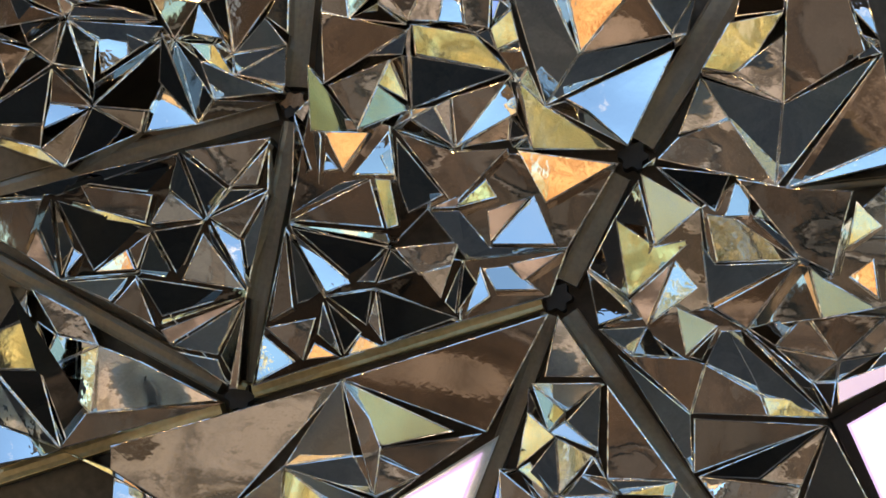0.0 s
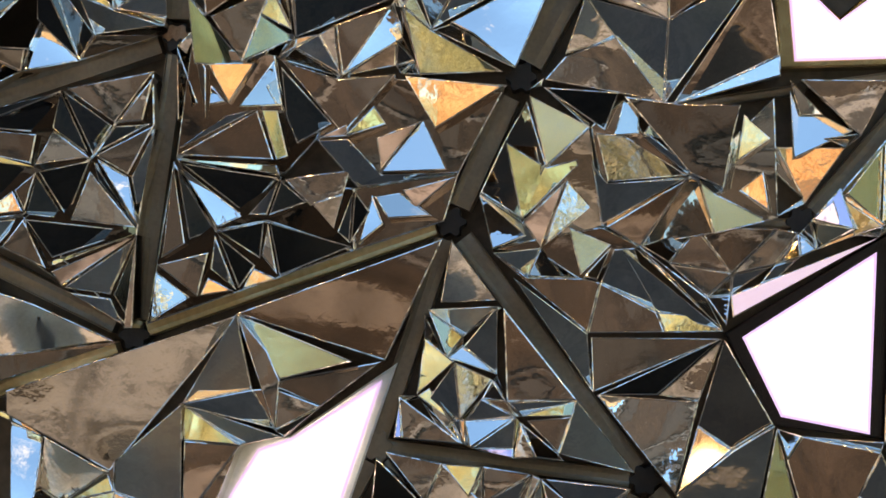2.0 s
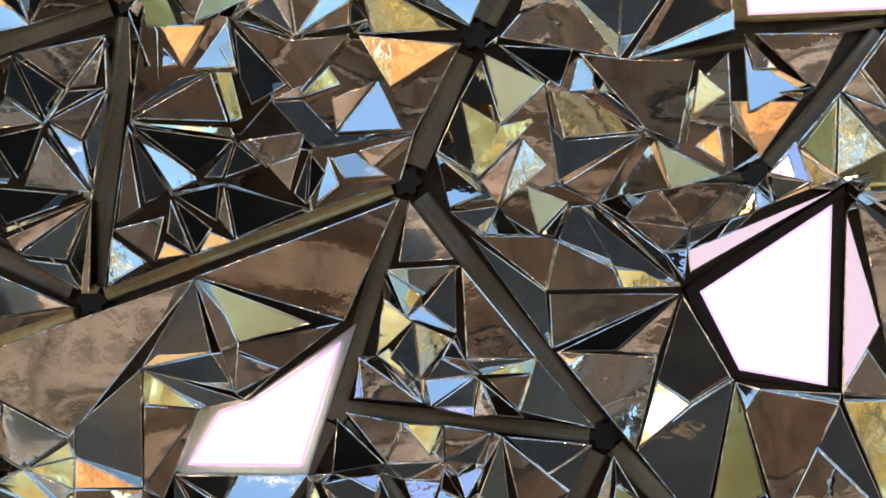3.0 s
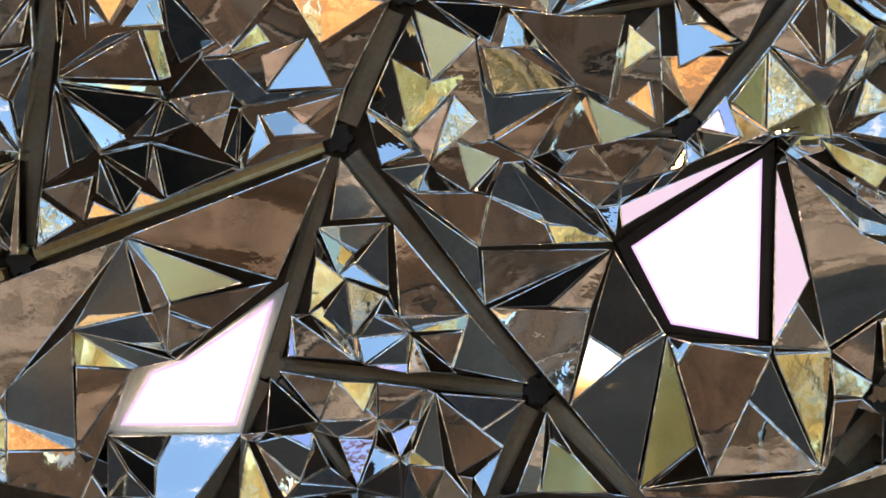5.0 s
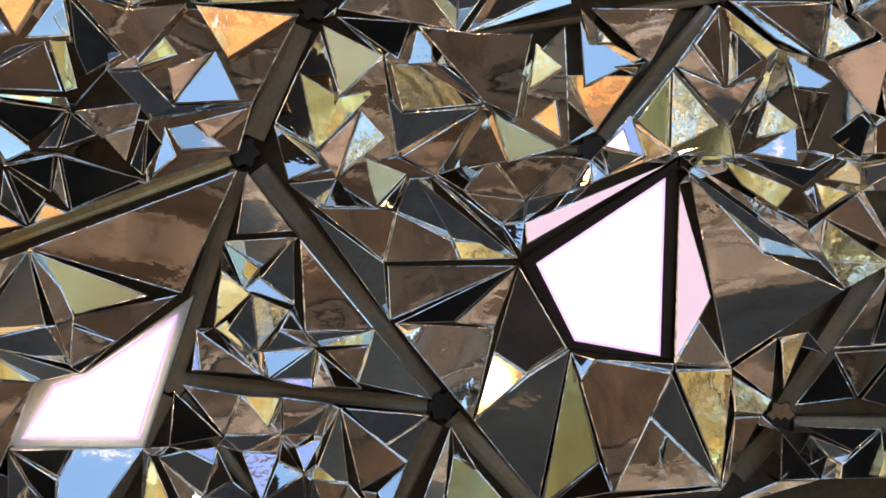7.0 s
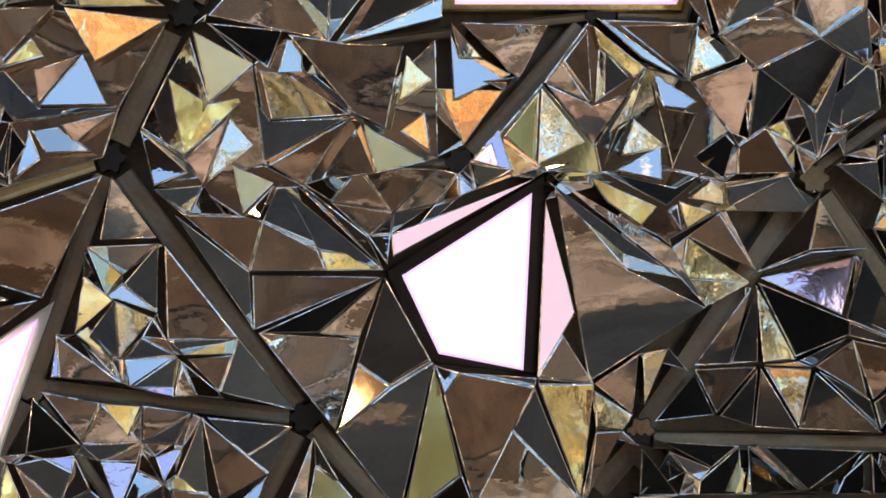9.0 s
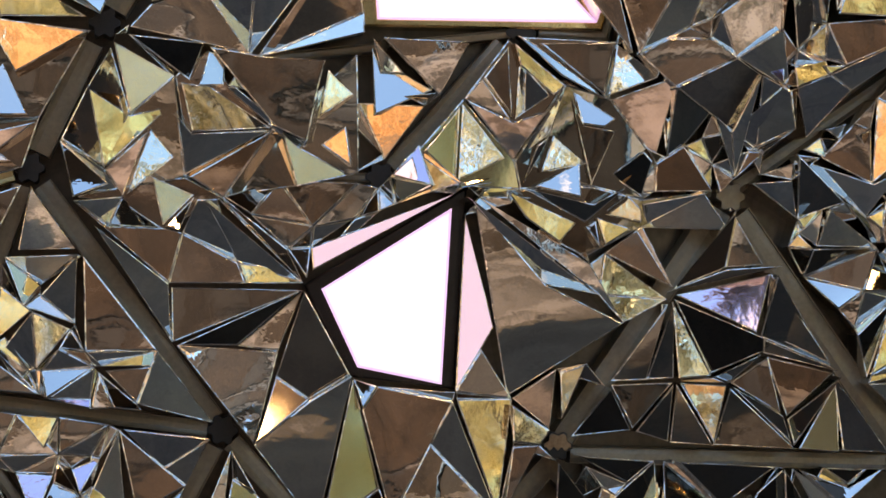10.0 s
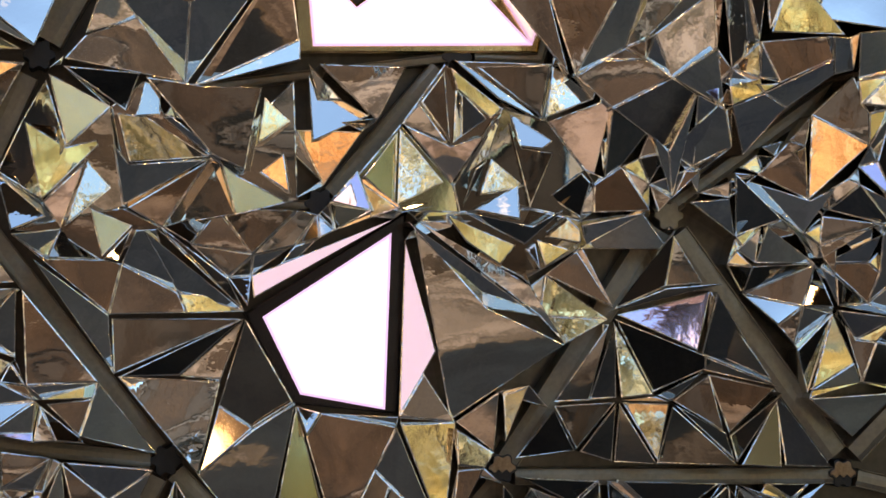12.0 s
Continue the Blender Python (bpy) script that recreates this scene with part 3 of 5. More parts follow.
facet(P, DEEP, -1404, 2303, 164, -1298, 2319, 124, -1461, 2219, 162)
facet(P, SILVER, -1402, 2315, 154, -1291, 2462, 148, -1320, 2324, 148)
facet(P, SMOKE, -1270, 2296, 186, -1348, 2147, 157, -1333, 2019, 107)
facet(P, SMOKE, -1898, 1978, 206, -1700, 2017, 115, -1769, 1930, 129)
facet(P, BRONZE_DARK, -1688, 2011, 147, -1611, 1858, 145, -1752, 1922, 158)
facet(P, BLACK_GLASS, -1658, 2006, 223, -1342, 1985, 100, -1589, 1891, 162)
facet(P, GOLD, -1600, 1885, 121, -1323, 1967, 211, -1610, 1864, 119)
facet(P, ROSE, -1590, 1849, 167, -1335, 1967, 127, -1558, 1804, 155)
facet(P, SMOKE, -1547, 1799, 177, -1329, 1961, 148, -1410, 1783, 125)
facet(P, DEEP, -1320, 1960, 165, -1393, 1781, 157, -1358, 1717, 128)
facet(P, SILVER, -1525, 1785, 192, -1404, 1770, 146, -1371, 1688, 113)
facet(P, BRONZE_DARK, -2190, 2223, 119, -1987, 2256, 105, -2059, 2059, 121, -2177, 2113, 125)
facet(P, BRONZE_DARK, -1306, 1965, 242, -1319, 1680, 207, -1348, 1678, 205)
facet(P, DEEP, -2205, 2244, 84, -1982, 2255, 120, -1897, 2281, 147, -1582, 2383, 249, -1563, 2392, 257, -1814, 2343, 193)
facet(P, DEEP, -1988, 2257, 101, -2201, 2226, 88, -2206, 2245, 79)

P = cluster("lower_left")
facet(P, GOLD, -2171, 1807, 65, -2036, 1869, 95, -1985, 1700, 106, -2159, 1694, 67)
facet(P, SMOKE_DARK, -2065, 1952, 125, -2171, 1807, 65, -2026, 1868, 122)
facet(P, SMOKE_DARK, -2160, 1694, 65, -1978, 1700, 127, -1887, 1453, 127)
facet(P, BLACK_GLASS, -2061, 1954, 254, -1884, 1453, 63, -1822, 1575, 55, -1979, 1700, 161)
facet(P, BRONZE, -2060, 1964, 65, -1868, 1881, 66, -1812, 1791, 72, -1953, 1819, 75)
facet(P, SILVER, -1957, 1819, 65, -1805, 1791, 93, -1655, 1748, 119, -1384, 1639, 163, -1822, 1575, 65)
facet(P, BRONZE_DARK, -1822, 1575, 120, -1382, 1639, 66, -1898, 1452, 140)
facet(P, SILVER, -1820, 1575, 72, -1782, 1570, 65, -1822, 1491, 105, -1845, 1503, 106)
facet(P, SILVER, -2157, 1694, 74, -1889, 1453, 120, -2011, 1493, 94, -2144, 1523, 65)
facet(P, GOLD, -2021, 1492, 65, -1897, 1452, 94, -1962, 1427, 83)
facet(P, SILVER, -2144, 1523, 65, -2016, 1492, 80, -1955, 1428, 105, -2115, 1386, 112)
facet(P, SMOKE_DARK, -2050, 1870, 54, -2088, 1955, 60, -2077, 1956, 52)
facet(P, SILVER, -2003, 1700, 52, -1813, 1575, 94, -1804, 1791, 96)
facet(P, BRONZE, -2047, 1870, 62, -2001, 1700, 59, -1961, 1819, 52)
facet(P, GOLD, -2003, 1700, 54, -1807, 1791, 89, -1961, 1819, 52)
facet(P, GOLD, -1911, 1450, 52, -1720, 1404, 100, -1719, 1379, 102)

P = cluster("centre_upper")
facet(P, SMOKE_DARK, -1181, 2566, 120, -916, 2539, 120, -891, 2369, 86, -1223, 2215, 96)
facet(P, BLACK_GLASS, -922, 2544, 86, -719, 2482, 84, -783, 2281, 84, -894, 2154, 84, -1225, 2216, 86, -891, 2369, 85)
facet(P, SMOKE_DARK, -720, 2482, 82, -194, 2461, 91, -336, 2185, 88, -651, 2132, 83, -783, 2282, 81)
facet(P, BLACK_GLASS, -1217, 2212, 120, -888, 2150, 120, -656, 2128, 120, -653, 1936, 105, -924, 2021, 120, -1083, 1988, 120)
facet(P, SMOKE_DARK, -660, 2131, 81, -336, 2185, 87, -379, 2032, 88, -655, 1937, 84)
facet(P, BLACK_GLASS, -1226, 2203, 120, -1083, 1988, 120, -924, 2021, 120, -653, 1935, 107, -1295, 1691, 120)
facet(P, COPPER, -1124, 2508, 136, -969, 2507, 167, -1053, 2382, 147)
facet(P, SMOKE, -917, 2523, 128, -886, 2380, 135, -1015, 2366, 187)
facet(P, BRONZE, -892, 2519, 149, -710, 2462, 150, -534, 2481, 153, -694, 2291, 147)
facet(P, DEEP, -881, 2490, 214, -731, 2328, 119, -840, 2264, 115, -871, 2343, 153)
facet(P, GOLD, -689, 2280, 182, -600, 2383, 142, -562, 2329, 125)
facet(P, COPPER, -511, 2481, 113, -198, 2442, 200, -411, 2315, 137)
facet(P, SILVER_FLAT, -449, 2341, 119, -572, 2173, 177, -367, 2187, 153)
facet(P, SMOKE, -767, 2267, 197, -672, 2275, 186, -572, 2172, 134, -336, 2185, 104, -646, 2130, 129)
facet(P, ROSE, -590, 2283, 156, -455, 2335, 155, -573, 2188, 138)
facet(P, ROSE, -772, 2279, 153, -681, 2325, 152, -674, 2287, 145)
facet(P, BRONZE_DARK, -1209, 2218, 155, -962, 2362, 148, -907, 2210, 147)
facet(P, SMOKE, -1202, 2240, 152, -1058, 2345, 157, -965, 2366, 141)
facet(P, GOLD, -948, 2363, 171, -899, 2363, 148, -865, 2223, 132, -899, 2209, 149)
facet(P, GOLD, -1218, 2211, 100, -882, 2186, 237, -870, 2155, 243)
facet(P, BLACK_GLASS, -1186, 2190, 211, -893, 2157, 126, -998, 2045, 113)
facet(P, SILVER, -1199, 2188, 174, -999, 2037, 119, -1075, 1996, 157)
facet(P, SILVER, -883, 2148, 166, -985, 2039, 129, -921, 2039, 155)
facet(P, DEEP, -878, 2144, 172, -918, 2037, 143, -801, 2081, 134)
facet(P, SILVER, -874, 2152, 149, -667, 2183, 149, -686, 2109, 151, -787, 2068, 151)
facet(P, SMOKE, -785, 2077, 158, -686, 2109, 152, -715, 2000, 139)
facet(P, BLACK_GLASS, -648, 2115, 176, -666, 1955, 125, -603, 2055, 149)
facet(P, DEEP, -703, 1991, 150, -653, 2117, 169, -667, 1958, 131)
facet(P, SILVER, -601, 2110, 126, -561, 2017, 148, -634, 1952, 176)
facet(P, SMOKE, -592, 2103, 150, -512, 2117, 137, -410, 2045, 148, -546, 2034, 165)
facet(P, ROSE, -507, 2123, 155, -343, 2168, 152, -464, 2067, 144)
facet(P, BLACK_GLASS, -907, 2014, 192, -659, 1948, 122, -881, 1851, 136)
facet(P, SILVER, -919, 2015, 146, -885, 1854, 153, -936, 1914, 151)
facet(P, BLACK_GLASS, -1067, 1984, 184, -930, 2020, 146, -944, 1903, 120)
facet(P, BRONZE, -1262, 1878, 153, -1102, 1920, 144, -1131, 1782, 153)
facet(P, SILVER, -1086, 1974, 134, -1007, 1804, 178, -1096, 1868, 138)
facet(P, COPPER, -1102, 1842, 144, -1016, 1801, 163, -1124, 1786, 143)
facet(P, COPPER, -961, 1874, 145, -879, 1841, 164, -993, 1812, 141)
facet(P, BLACK_GLASS, -1066, 1973, 189, -956, 1883, 135, -1008, 1810, 126)
facet(P, SMOKE, -1264, 1857, 147, -1159, 1780, 120, -1271, 1702, 183)
facet(P, BRONZE_DARK, -1220, 2186, 144, -1175, 1945, 150, -1247, 1898, 156)
facet(P, DEEP, -1195, 2176, 207, -1091, 1990, 116, -1168, 1958, 127)
facet(P, BRONZE_DARK, -1167, 2566, 153, -1126, 2488, 150, -1124, 2334, 147)
facet(P, SILVER, -1111, 2441, 142, -1063, 2387, 148, -1112, 2374, 160)
facet(P, BRONZE, -1152, 2878, 187, -866, 2829, 197, -1132, 2652, 156)
facet(P, BRONZE, -1152, 2942, 184, -1075, 2945, 185, -1059, 2859, 184, -1153, 2879, 183)
facet(P, GOLD, -1076, 2946, 179, -971, 2942, 214, -1060, 2860, 180)
facet(P, SMOKE_DARK, -977, 2919, 163, -880, 2848, 177, -1058, 2858, 191)
facet(P, BRONZE, -953, 2948, 191, -838, 2954, 187, -876, 2865, 176)
facet(P, SMOKE, -995, 2745, 173, -923, 2788, 197, -863, 2825, 217, -883, 2752, 181)
facet(P, OLIVE, -1184, 2715, 191, -1008, 2506, 93, -1160, 2500, 172)
facet(P, BRONZE, -1115, 2651, 167, -922, 2738, 179, -1010, 2508, 173)
facet(P, GOLD, -924, 2740, 167, -862, 2614, 136, -956, 2656, 177)
facet(P, OLIVE, -957, 2657, 171, -854, 2594, 112, -1004, 2503, 208)
facet(P, DEEP, -856, 2750, 193, -543, 2723, 126, -853, 2593, 121)
facet(P, GOLD, -854, 2842, 233, -664, 2834, 159, -544, 2725, 109, -837, 2747, 222)
facet(P, SILVER, -880, 2816, 201, -858, 2847, 207, -851, 2591, 135)
facet(P, SILVER, -837, 2953, 193, -766, 2955, 195, -780, 2863, 169, -877, 2866, 168)
facet(P, SILVER, -769, 2960, 169, -713, 2928, 173, -695, 2857, 185, -778, 2859, 188)
facet(P, BRONZE, -715, 2961, 178, -617, 2963, 186, -616, 2848, 181, -696, 2859, 175)
facet(P, LILAC, -618, 2967, 168, -579, 2968, 171, -610, 2858, 186)
facet(P, GOLD, -616, 2848, 181, -553, 2918, 167, -526, 2825, 145, -591, 2783, 163)
facet(P, BRONZE, -594, 2788, 136, -512, 2791, 135, -492, 2743, 129, -542, 2722, 127)
facet(P, SMOKE, -554, 2963, 195, -429, 2962, 223, -334, 2786, 158, -436, 2633, 65)
facet(P, SMOKE, -435, 2631, 79, -335, 2788, 144, -8, 2859, 155)
facet(P, SMOKE_DARK, -431, 2969, 193, -389, 2976, 168, -335, 2787, 152)
facet(P, COPPER, -390, 2979, 155, -182, 2975, 211, -335, 2789, 143)
facet(P, BRONZE, -183, 2980, 185, -145, 2982, 185, -55, 2855, 167, -334, 2786, 157)
facet(P, SMOKE, -145, 2979, 196, 19, 2979, 226, -56, 2858, 150)
facet(P, SILVER, -372, 2645, 146, -41, 2825, 109, -165, 2499, 175, -298, 2606, 154)
facet(P, SILVER, -435, 2631, 77, -372, 2645, 109, -298, 2605, 134, -165, 2500, 173)
facet(P, GOLD, -512, 2681, 207, -428, 2617, 166, -206, 2504, 65, -460, 2477, 168)
facet(P, BRONZE, -543, 2723, 120, -520, 2696, 116, -466, 2488, 88)
facet(P, BRONZE, -726, 2633, 146, -550, 2699, 140, -701, 2474, 131)
facet(P, SILVER, -546, 2729, 89, -518, 2598, 110, -698, 2471, 161)
facet(P, SMOKE_DARK, -534, 2585, 133, -481, 2532, 88, -541, 2512, 105)
facet(P, SILVER, -777, 2601, 149, -725, 2631, 157, -715, 2476, 122)
facet(P, SILVER, -853, 2561, 136, -775, 2599, 163, -702, 2476, 122)
facet(P, SMOKE_DARK, -1229, 2565, 106, -1155, 2386, 119, -1229, 2335, 65)
facet(P, SMOKE, -976, 2949, 182, -977, 2919, 164, -955, 2951, 179)
facet(P, SMOKE, -977, 2919, 162, -884, 2853, 151, -879, 2868, 159)
facet(P, SILVER, -977, 2919, 163, -956, 2952, 173, -879, 2869, 155)
facet(P, SMOKE, -1136, 2656, 132, -1184, 2715, 145, -1121, 2656, 136)
facet(P, SMOKE_DARK, -884, 2753, 178, -926, 2743, 151, -864, 2616, 122)
facet(P, SMOKE_DARK, -883, 2751, 187, -866, 2618, 109, -859, 2753, 181)
facet(P, BRONZE, -868, 2831, 187, -861, 2851, 187, -779, 2861, 180)
facet(P, SMOKE_DARK, -664, 2834, 157, -782, 2865, 158, -697, 2860, 168)
facet(P, BRONZE, -770, 2962, 161, -715, 2930, 161, -717, 2964, 164)
facet(P, SMOKE_DARK, -663, 2833, 163, -699, 2864, 151, -613, 2863, 157)
facet(P, SMOKE_DARK, -619, 2968, 164, -581, 2971, 155, -553, 2917, 168)
facet(P, SMOKE, -617, 2963, 184, -615, 2868, 135, -553, 2918, 166)
facet(P, SMOKE, -664, 2834, 159, -618, 2851, 162, -594, 2789, 129)
facet(P, SMOKE, -527, 2826, 137, -595, 2789, 126, -514, 2794, 120)
facet(P, SMOKE_DARK, -581, 2971, 157, -553, 2917, 170, -558, 2972, 154)
facet(P, SMOKE, -8, 2862, 142, -56, 2860, 140, 19, 2983, 208)
facet(P, SMOKE_DARK, -8, 2862, 140, -56, 2861, 137, -41, 2827, 150)
facet(P, SILVER, -544, 2726, 106, -493, 2746, 113, -521, 2699, 100)
facet(P, SMOKE, -493, 2745, 118, -436, 2634, 59, -521, 2698, 101)
facet(P, SMOKE_DARK, -519, 2695, 122, -553, 2704, 112, -520, 2602, 86)
facet(P, SMOKE_DARK, -518, 2599, 106, -536, 2588, 112, -483, 2535, 68)
facet(P, BRONZE, -704, 2478, 108, -537, 2589, 109, -541, 2513, 101)
facet(P, BRONZE, -728, 2635, 131, -703, 2477, 115, -716, 2477, 115)
facet(P, BRONZE, -853, 2593, 120, -780, 2605, 128, -855, 2563, 120)
facet(P, SMOKE_DARK, -716, 2478, 107, -854, 2562, 125, -900, 2527, 94)
facet(P, SMOKE_DARK, -467, 2490, 75, -481, 2532, 91, -527, 2493, 58)
facet(P, SMOKE_DARK, -482, 2533, 81, -544, 2517, 72, -525, 2489, 87)
facet(P, SMOKE, -863, 2615, 126, -854, 2594, 116, -912, 2533, 95)
facet(P, BRONZE, -854, 2593, 117, -856, 2564, 114, -911, 2532, 106)
facet(P, SMOKE, -855, 2563, 121, -899, 2526, 100, -912, 2532, 101)
facet(P, SILVER, -1137, 2656, 128, -1202, 2541, 93, -1231, 2566, 97)

P = cluster("slab")
facet(P, SMOKE, -995, 1733, 227, -1170, 1453, 146, -947, 1502, 182)
facet(P, SMOKE, -1166, 1454, 249, -942, 1503, 203, -867, 1380, 160)
facet(P, PALE_GREEN, -1006, 1733, 165, -626, 1597, 300, -856, 1535, 220)
facet(P, BRONZE_DARK, -853, 1535, 190, -551, 1598, 185, -732, 1457, 198, -875, 1512, 192)
facet(P, BRONZE, -1002, 1733, 191, -900, 1621, 206, -857, 1534, 217, -866, 1381, 232)
facet(P, BRONZE_DARK, -1009, 1733, 148, -379, 1978, 115, -547, 1599, 118)
facet(P, SMOKE, -1711, 1479, 197, -1009, 1733, 68, -1395, 1235, 117, -1709, 1406, 192)
facet(P, SILVER, -1730, 1377, 65, -1617, 1336, 88, -1622, 1091, 177, -1692, 1089, 172)
facet(P, SILVER, -1614, 1337, 99, -1394, 1235, 155, -1543, 1135, 114, -1625, 1179, 93)
facet(P, SMOKE, -1157, 1455, 211, -1159, 1084, 153, -1376, 1176, 138, -1372, 1272, 153)
facet(P, COPPER, -1374, 1176, 144, -1151, 1089, 195, -1370, 1080, 162)
facet(P, GOLD, -1168, 1453, 157, -970, 1334, 224, -1156, 1340, 167)
facet(P, BRONZE, -1154, 1340, 178, -976, 1332, 189, -1151, 1089, 193)
facet(P, SMOKE, -1164, 1454, 174, -837, 1363, 240, -974, 1333, 201)
facet(P, BRONZE, -1369, 1081, 167, -1155, 1087, 176, -994, 1310, 164, -1059, 1130, 176, -1138, 933, 189, -1367, 979, 176)
facet(P, SMOKE, -1059, 1130, 178, -1000, 1021, 162, -1066, 935, 143)
facet(P, GOLD, -1066, 935, 146, -1000, 1020, 160, -1011, 938, 165)
facet(P, SMOKE_DARK, -1058, 1131, 181, -870, 1121, 70, -916, 1035, 112)
facet(P, SILVER, -869, 1122, 89, -663, 1124, 64, -796, 929, 154, -918, 928, 169, -917, 1035, 128)
facet(P, BLACK_GLASS, -1059, 1130, 165, -916, 1035, 151, -919, 927, 138, -999, 1021, 151)
facet(P, BRONZE, -944, 1502, 202, -868, 1380, 216, -883, 1510, 207)
facet(P, BRONZE, -869, 1379, 211, -732, 1457, 195, -883, 1510, 204)
facet(P, BRONZE, -1727, 1402, 77, -1726, 1378, 80, -1618, 1336, 84)
facet(P, SMOKE_DARK, -1636, 1086, 130, -1545, 1135, 109, -1629, 1178, 77)
facet(P, GOLD, -1400, 1233, 130, -1546, 1134, 102, -1375, 1176, 143)
facet(P, BRONZE, -1399, 1234, 134, -1376, 1176, 137, -1377, 1270, 131)
facet(P, GOLD, -1547, 1134, 100, -1375, 1176, 141, -1373, 1079, 151)
facet(P, SMOKE_DARK, -865, 1381, 239, -737, 1455, 157, -839, 1362, 224)
facet(P, GOLD, -1644, 1083, 100, -1541, 1136, 121, -1365, 980, 186)
facet(P, SILVER, -1544, 1135, 112, -1371, 1080, 157, -1371, 977, 157)
facet(P, SMOKE, -1632, 1087, 141, -1705, 1085, 130, -1369, 978, 169)
facet(P, BRONZE, -1160, 1084, 146, -1144, 928, 157, -1066, 936, 147)
facet(P, SMOKE_DARK, -1149, 1090, 203, -1005, 1017, 132, -1073, 930, 105)
facet(P, SMOKE, -1001, 1020, 155, -1014, 936, 146, -921, 925, 134)
facet(P, SMOKE_DARK, -1148, 926, 139, -1013, 936, 153, -918, 928, 153)

P = cluster("star_box")
facet(P, SILVER, -351, 1977, 143, -212, 1792, 97, -382, 1781, 120)
facet(P, SMOKE, -425, 1761, 72, -203, 1776, 141, -310, 1679, 87)
facet(P, GOLD, -425, 1761, 65, -308, 1679, 112, -361, 1613, 93)
facet(P, SMOKE_DARK, -427, 1750, 169, -362, 1612, 84, -427, 1672, 133)
facet(P, GOLD, -428, 1671, 120, -331, 1601, 164, -449, 1496, 126)
facet(P, SMOKE, -204, 1776, 136, -204, 1564, 85, -309, 1650, 97)
facet(P, SILVER_FLAT, -309, 1650, 80, -204, 1564, 100, -361, 1613, 94)
facet(P, BRONZE, -188, 1771, 131, 43, 1495, 136, -171, 1483, 136)
facet(P, SILVER, -332, 1601, 144, -218, 1550, 105, -313, 1426, 124)
facet(P, SMOKE_DARK, -218, 1550, 112, -170, 1484, 152, -249, 1490, 110)
facet(P, SMOKE, -331, 1601, 155, -314, 1426, 110, -413, 1486, 122)
facet(P, GOLD, -448, 1496, 136, -408, 1520, 120, -340, 1421, 108)
facet(P, SMOKE_DARK, -408, 1520, 124, -314, 1425, 105, -339, 1422, 119)
facet(P, BRONZE, -506, 1494, 110, -301, 1350, 124, -489, 1363, 130)
facet(P, SMOKE_DARK, -439, 1486, 120, -301, 1350, 116, -371, 1381, 102)
facet(P, SMOKE, -249, 1491, 130, -140, 1438, 130, -298, 1421, 111)
facet(P, SILVER, -298, 1421, 109, -140, 1438, 132, -279, 1340, 140)
facet(P, SMOKE, -140, 1439, 139, -280, 1339, 133, -147, 1342, 120)
facet(P, LILAC, -280, 1339, 131, -147, 1342, 122, -147, 1311, 135)
facet(P, SMOKE, -170, 1484, 155, 43, 1494, 123, -124, 1440, 138)
facet(P, GOLD, -124, 1441, 161, 43, 1494, 112, 28, 1444, 118)
facet(P, BRONZE, -111, 1428, 114, 28, 1444, 122, -10, 1330, 124)
facet(P, SMOKE_DARK, -130, 1424, 103, -10, 1331, 133, 7, 1309, 142, -79, 1317, 153)
facet(P, SILVER, -129, 1426, 134, -79, 1316, 134, -147, 1310, 125)
facet(P, SMOKE, 43, 1496, 167, 229, 1272, 65, -10, 1332, 155)
facet(P, LILAC, -503, 1468, 108, -487, 1364, 143, -513, 1364, 145)
facet(P, SMOKE_DARK, -310, 1679, 81, -363, 1612, 69, -309, 1650, 89)
facet(P, SILVER, -204, 1776, 117, -310, 1679, 83, -189, 1771, 120)
facet(P, SMOKE_DARK, -204, 1564, 76, -171, 1483, 125, -219, 1549, 83)
facet(P, SMOKE, -314, 1425, 104, -340, 1421, 103, -302, 1348, 89)
facet(P, SILVER, -415, 1485, 100, -340, 1420, 95, -372, 1380, 92)
facet(P, GOLD, -341, 1420, 92, -301, 1349, 112, -372, 1380, 82)
facet(P, BRONZE, -171, 1483, 119, -249, 1490, 111, -141, 1438, 123)
facet(P, GOLD, -315, 1425, 92, -249, 1490, 111, -298, 1421, 99)
facet(P, BRONZE, -315, 1425, 97, -302, 1349, 101, -299, 1421, 99)
facet(P, SMOKE_DARK, -302, 1349, 102, -298, 1421, 102, -280, 1338, 113)
facet(P, SILVER, -171, 1483, 130, -141, 1438, 124, -124, 1439, 122)
facet(P, GOLD, -141, 1437, 109, -147, 1342, 115, -130, 1424, 106)
facet(P, GOLD, -450, 1496, 114, -507, 1493, 93, -503, 1467, 98)
facet(P, SMOKE_DARK, -451, 1495, 107, -441, 1485, 99, -503, 1468, 107)

facet(P, BLACK_GLASS, -567, 1305, 138, -420, 1161, 99, -584, 1132, 111)
facet(P, BRONZE, -548, 1318, 65, -369, 1287, 68, -419, 1163, 80)
facet(P, SILVER, -368, 1287, 75, -238, 1170, 83, -420, 1161, 65)
facet(P, GOLD, -369, 1286, 65, -241, 1285, 116, -281, 1186, 112)
facet(P, BRONZE, -242, 1282, 75, -90, 1263, 101, -238, 1170, 83)
facet(P, SMOKE, -90, 1263, 106, -238, 1170, 80, -143, 1166, 87)
facet(P, SMOKE, -61, 1252, 120, -33, 1017, 83, -147, 1030, 101)
facet(P, GOLD, -135, 1078, 107, -34, 1016, 82, -147, 1031, 115)
facet(P, BRONZE, -62, 1250, 96, 147, 1084, 114, 2, 999, 118)
facet(P, SMOKE, -48, 1252, 113, 214, 1231, 134, 76, 1134, 100)
facet(P, SMOKE, 76, 1135, 104, 214, 1231, 135, 147, 1083, 104)
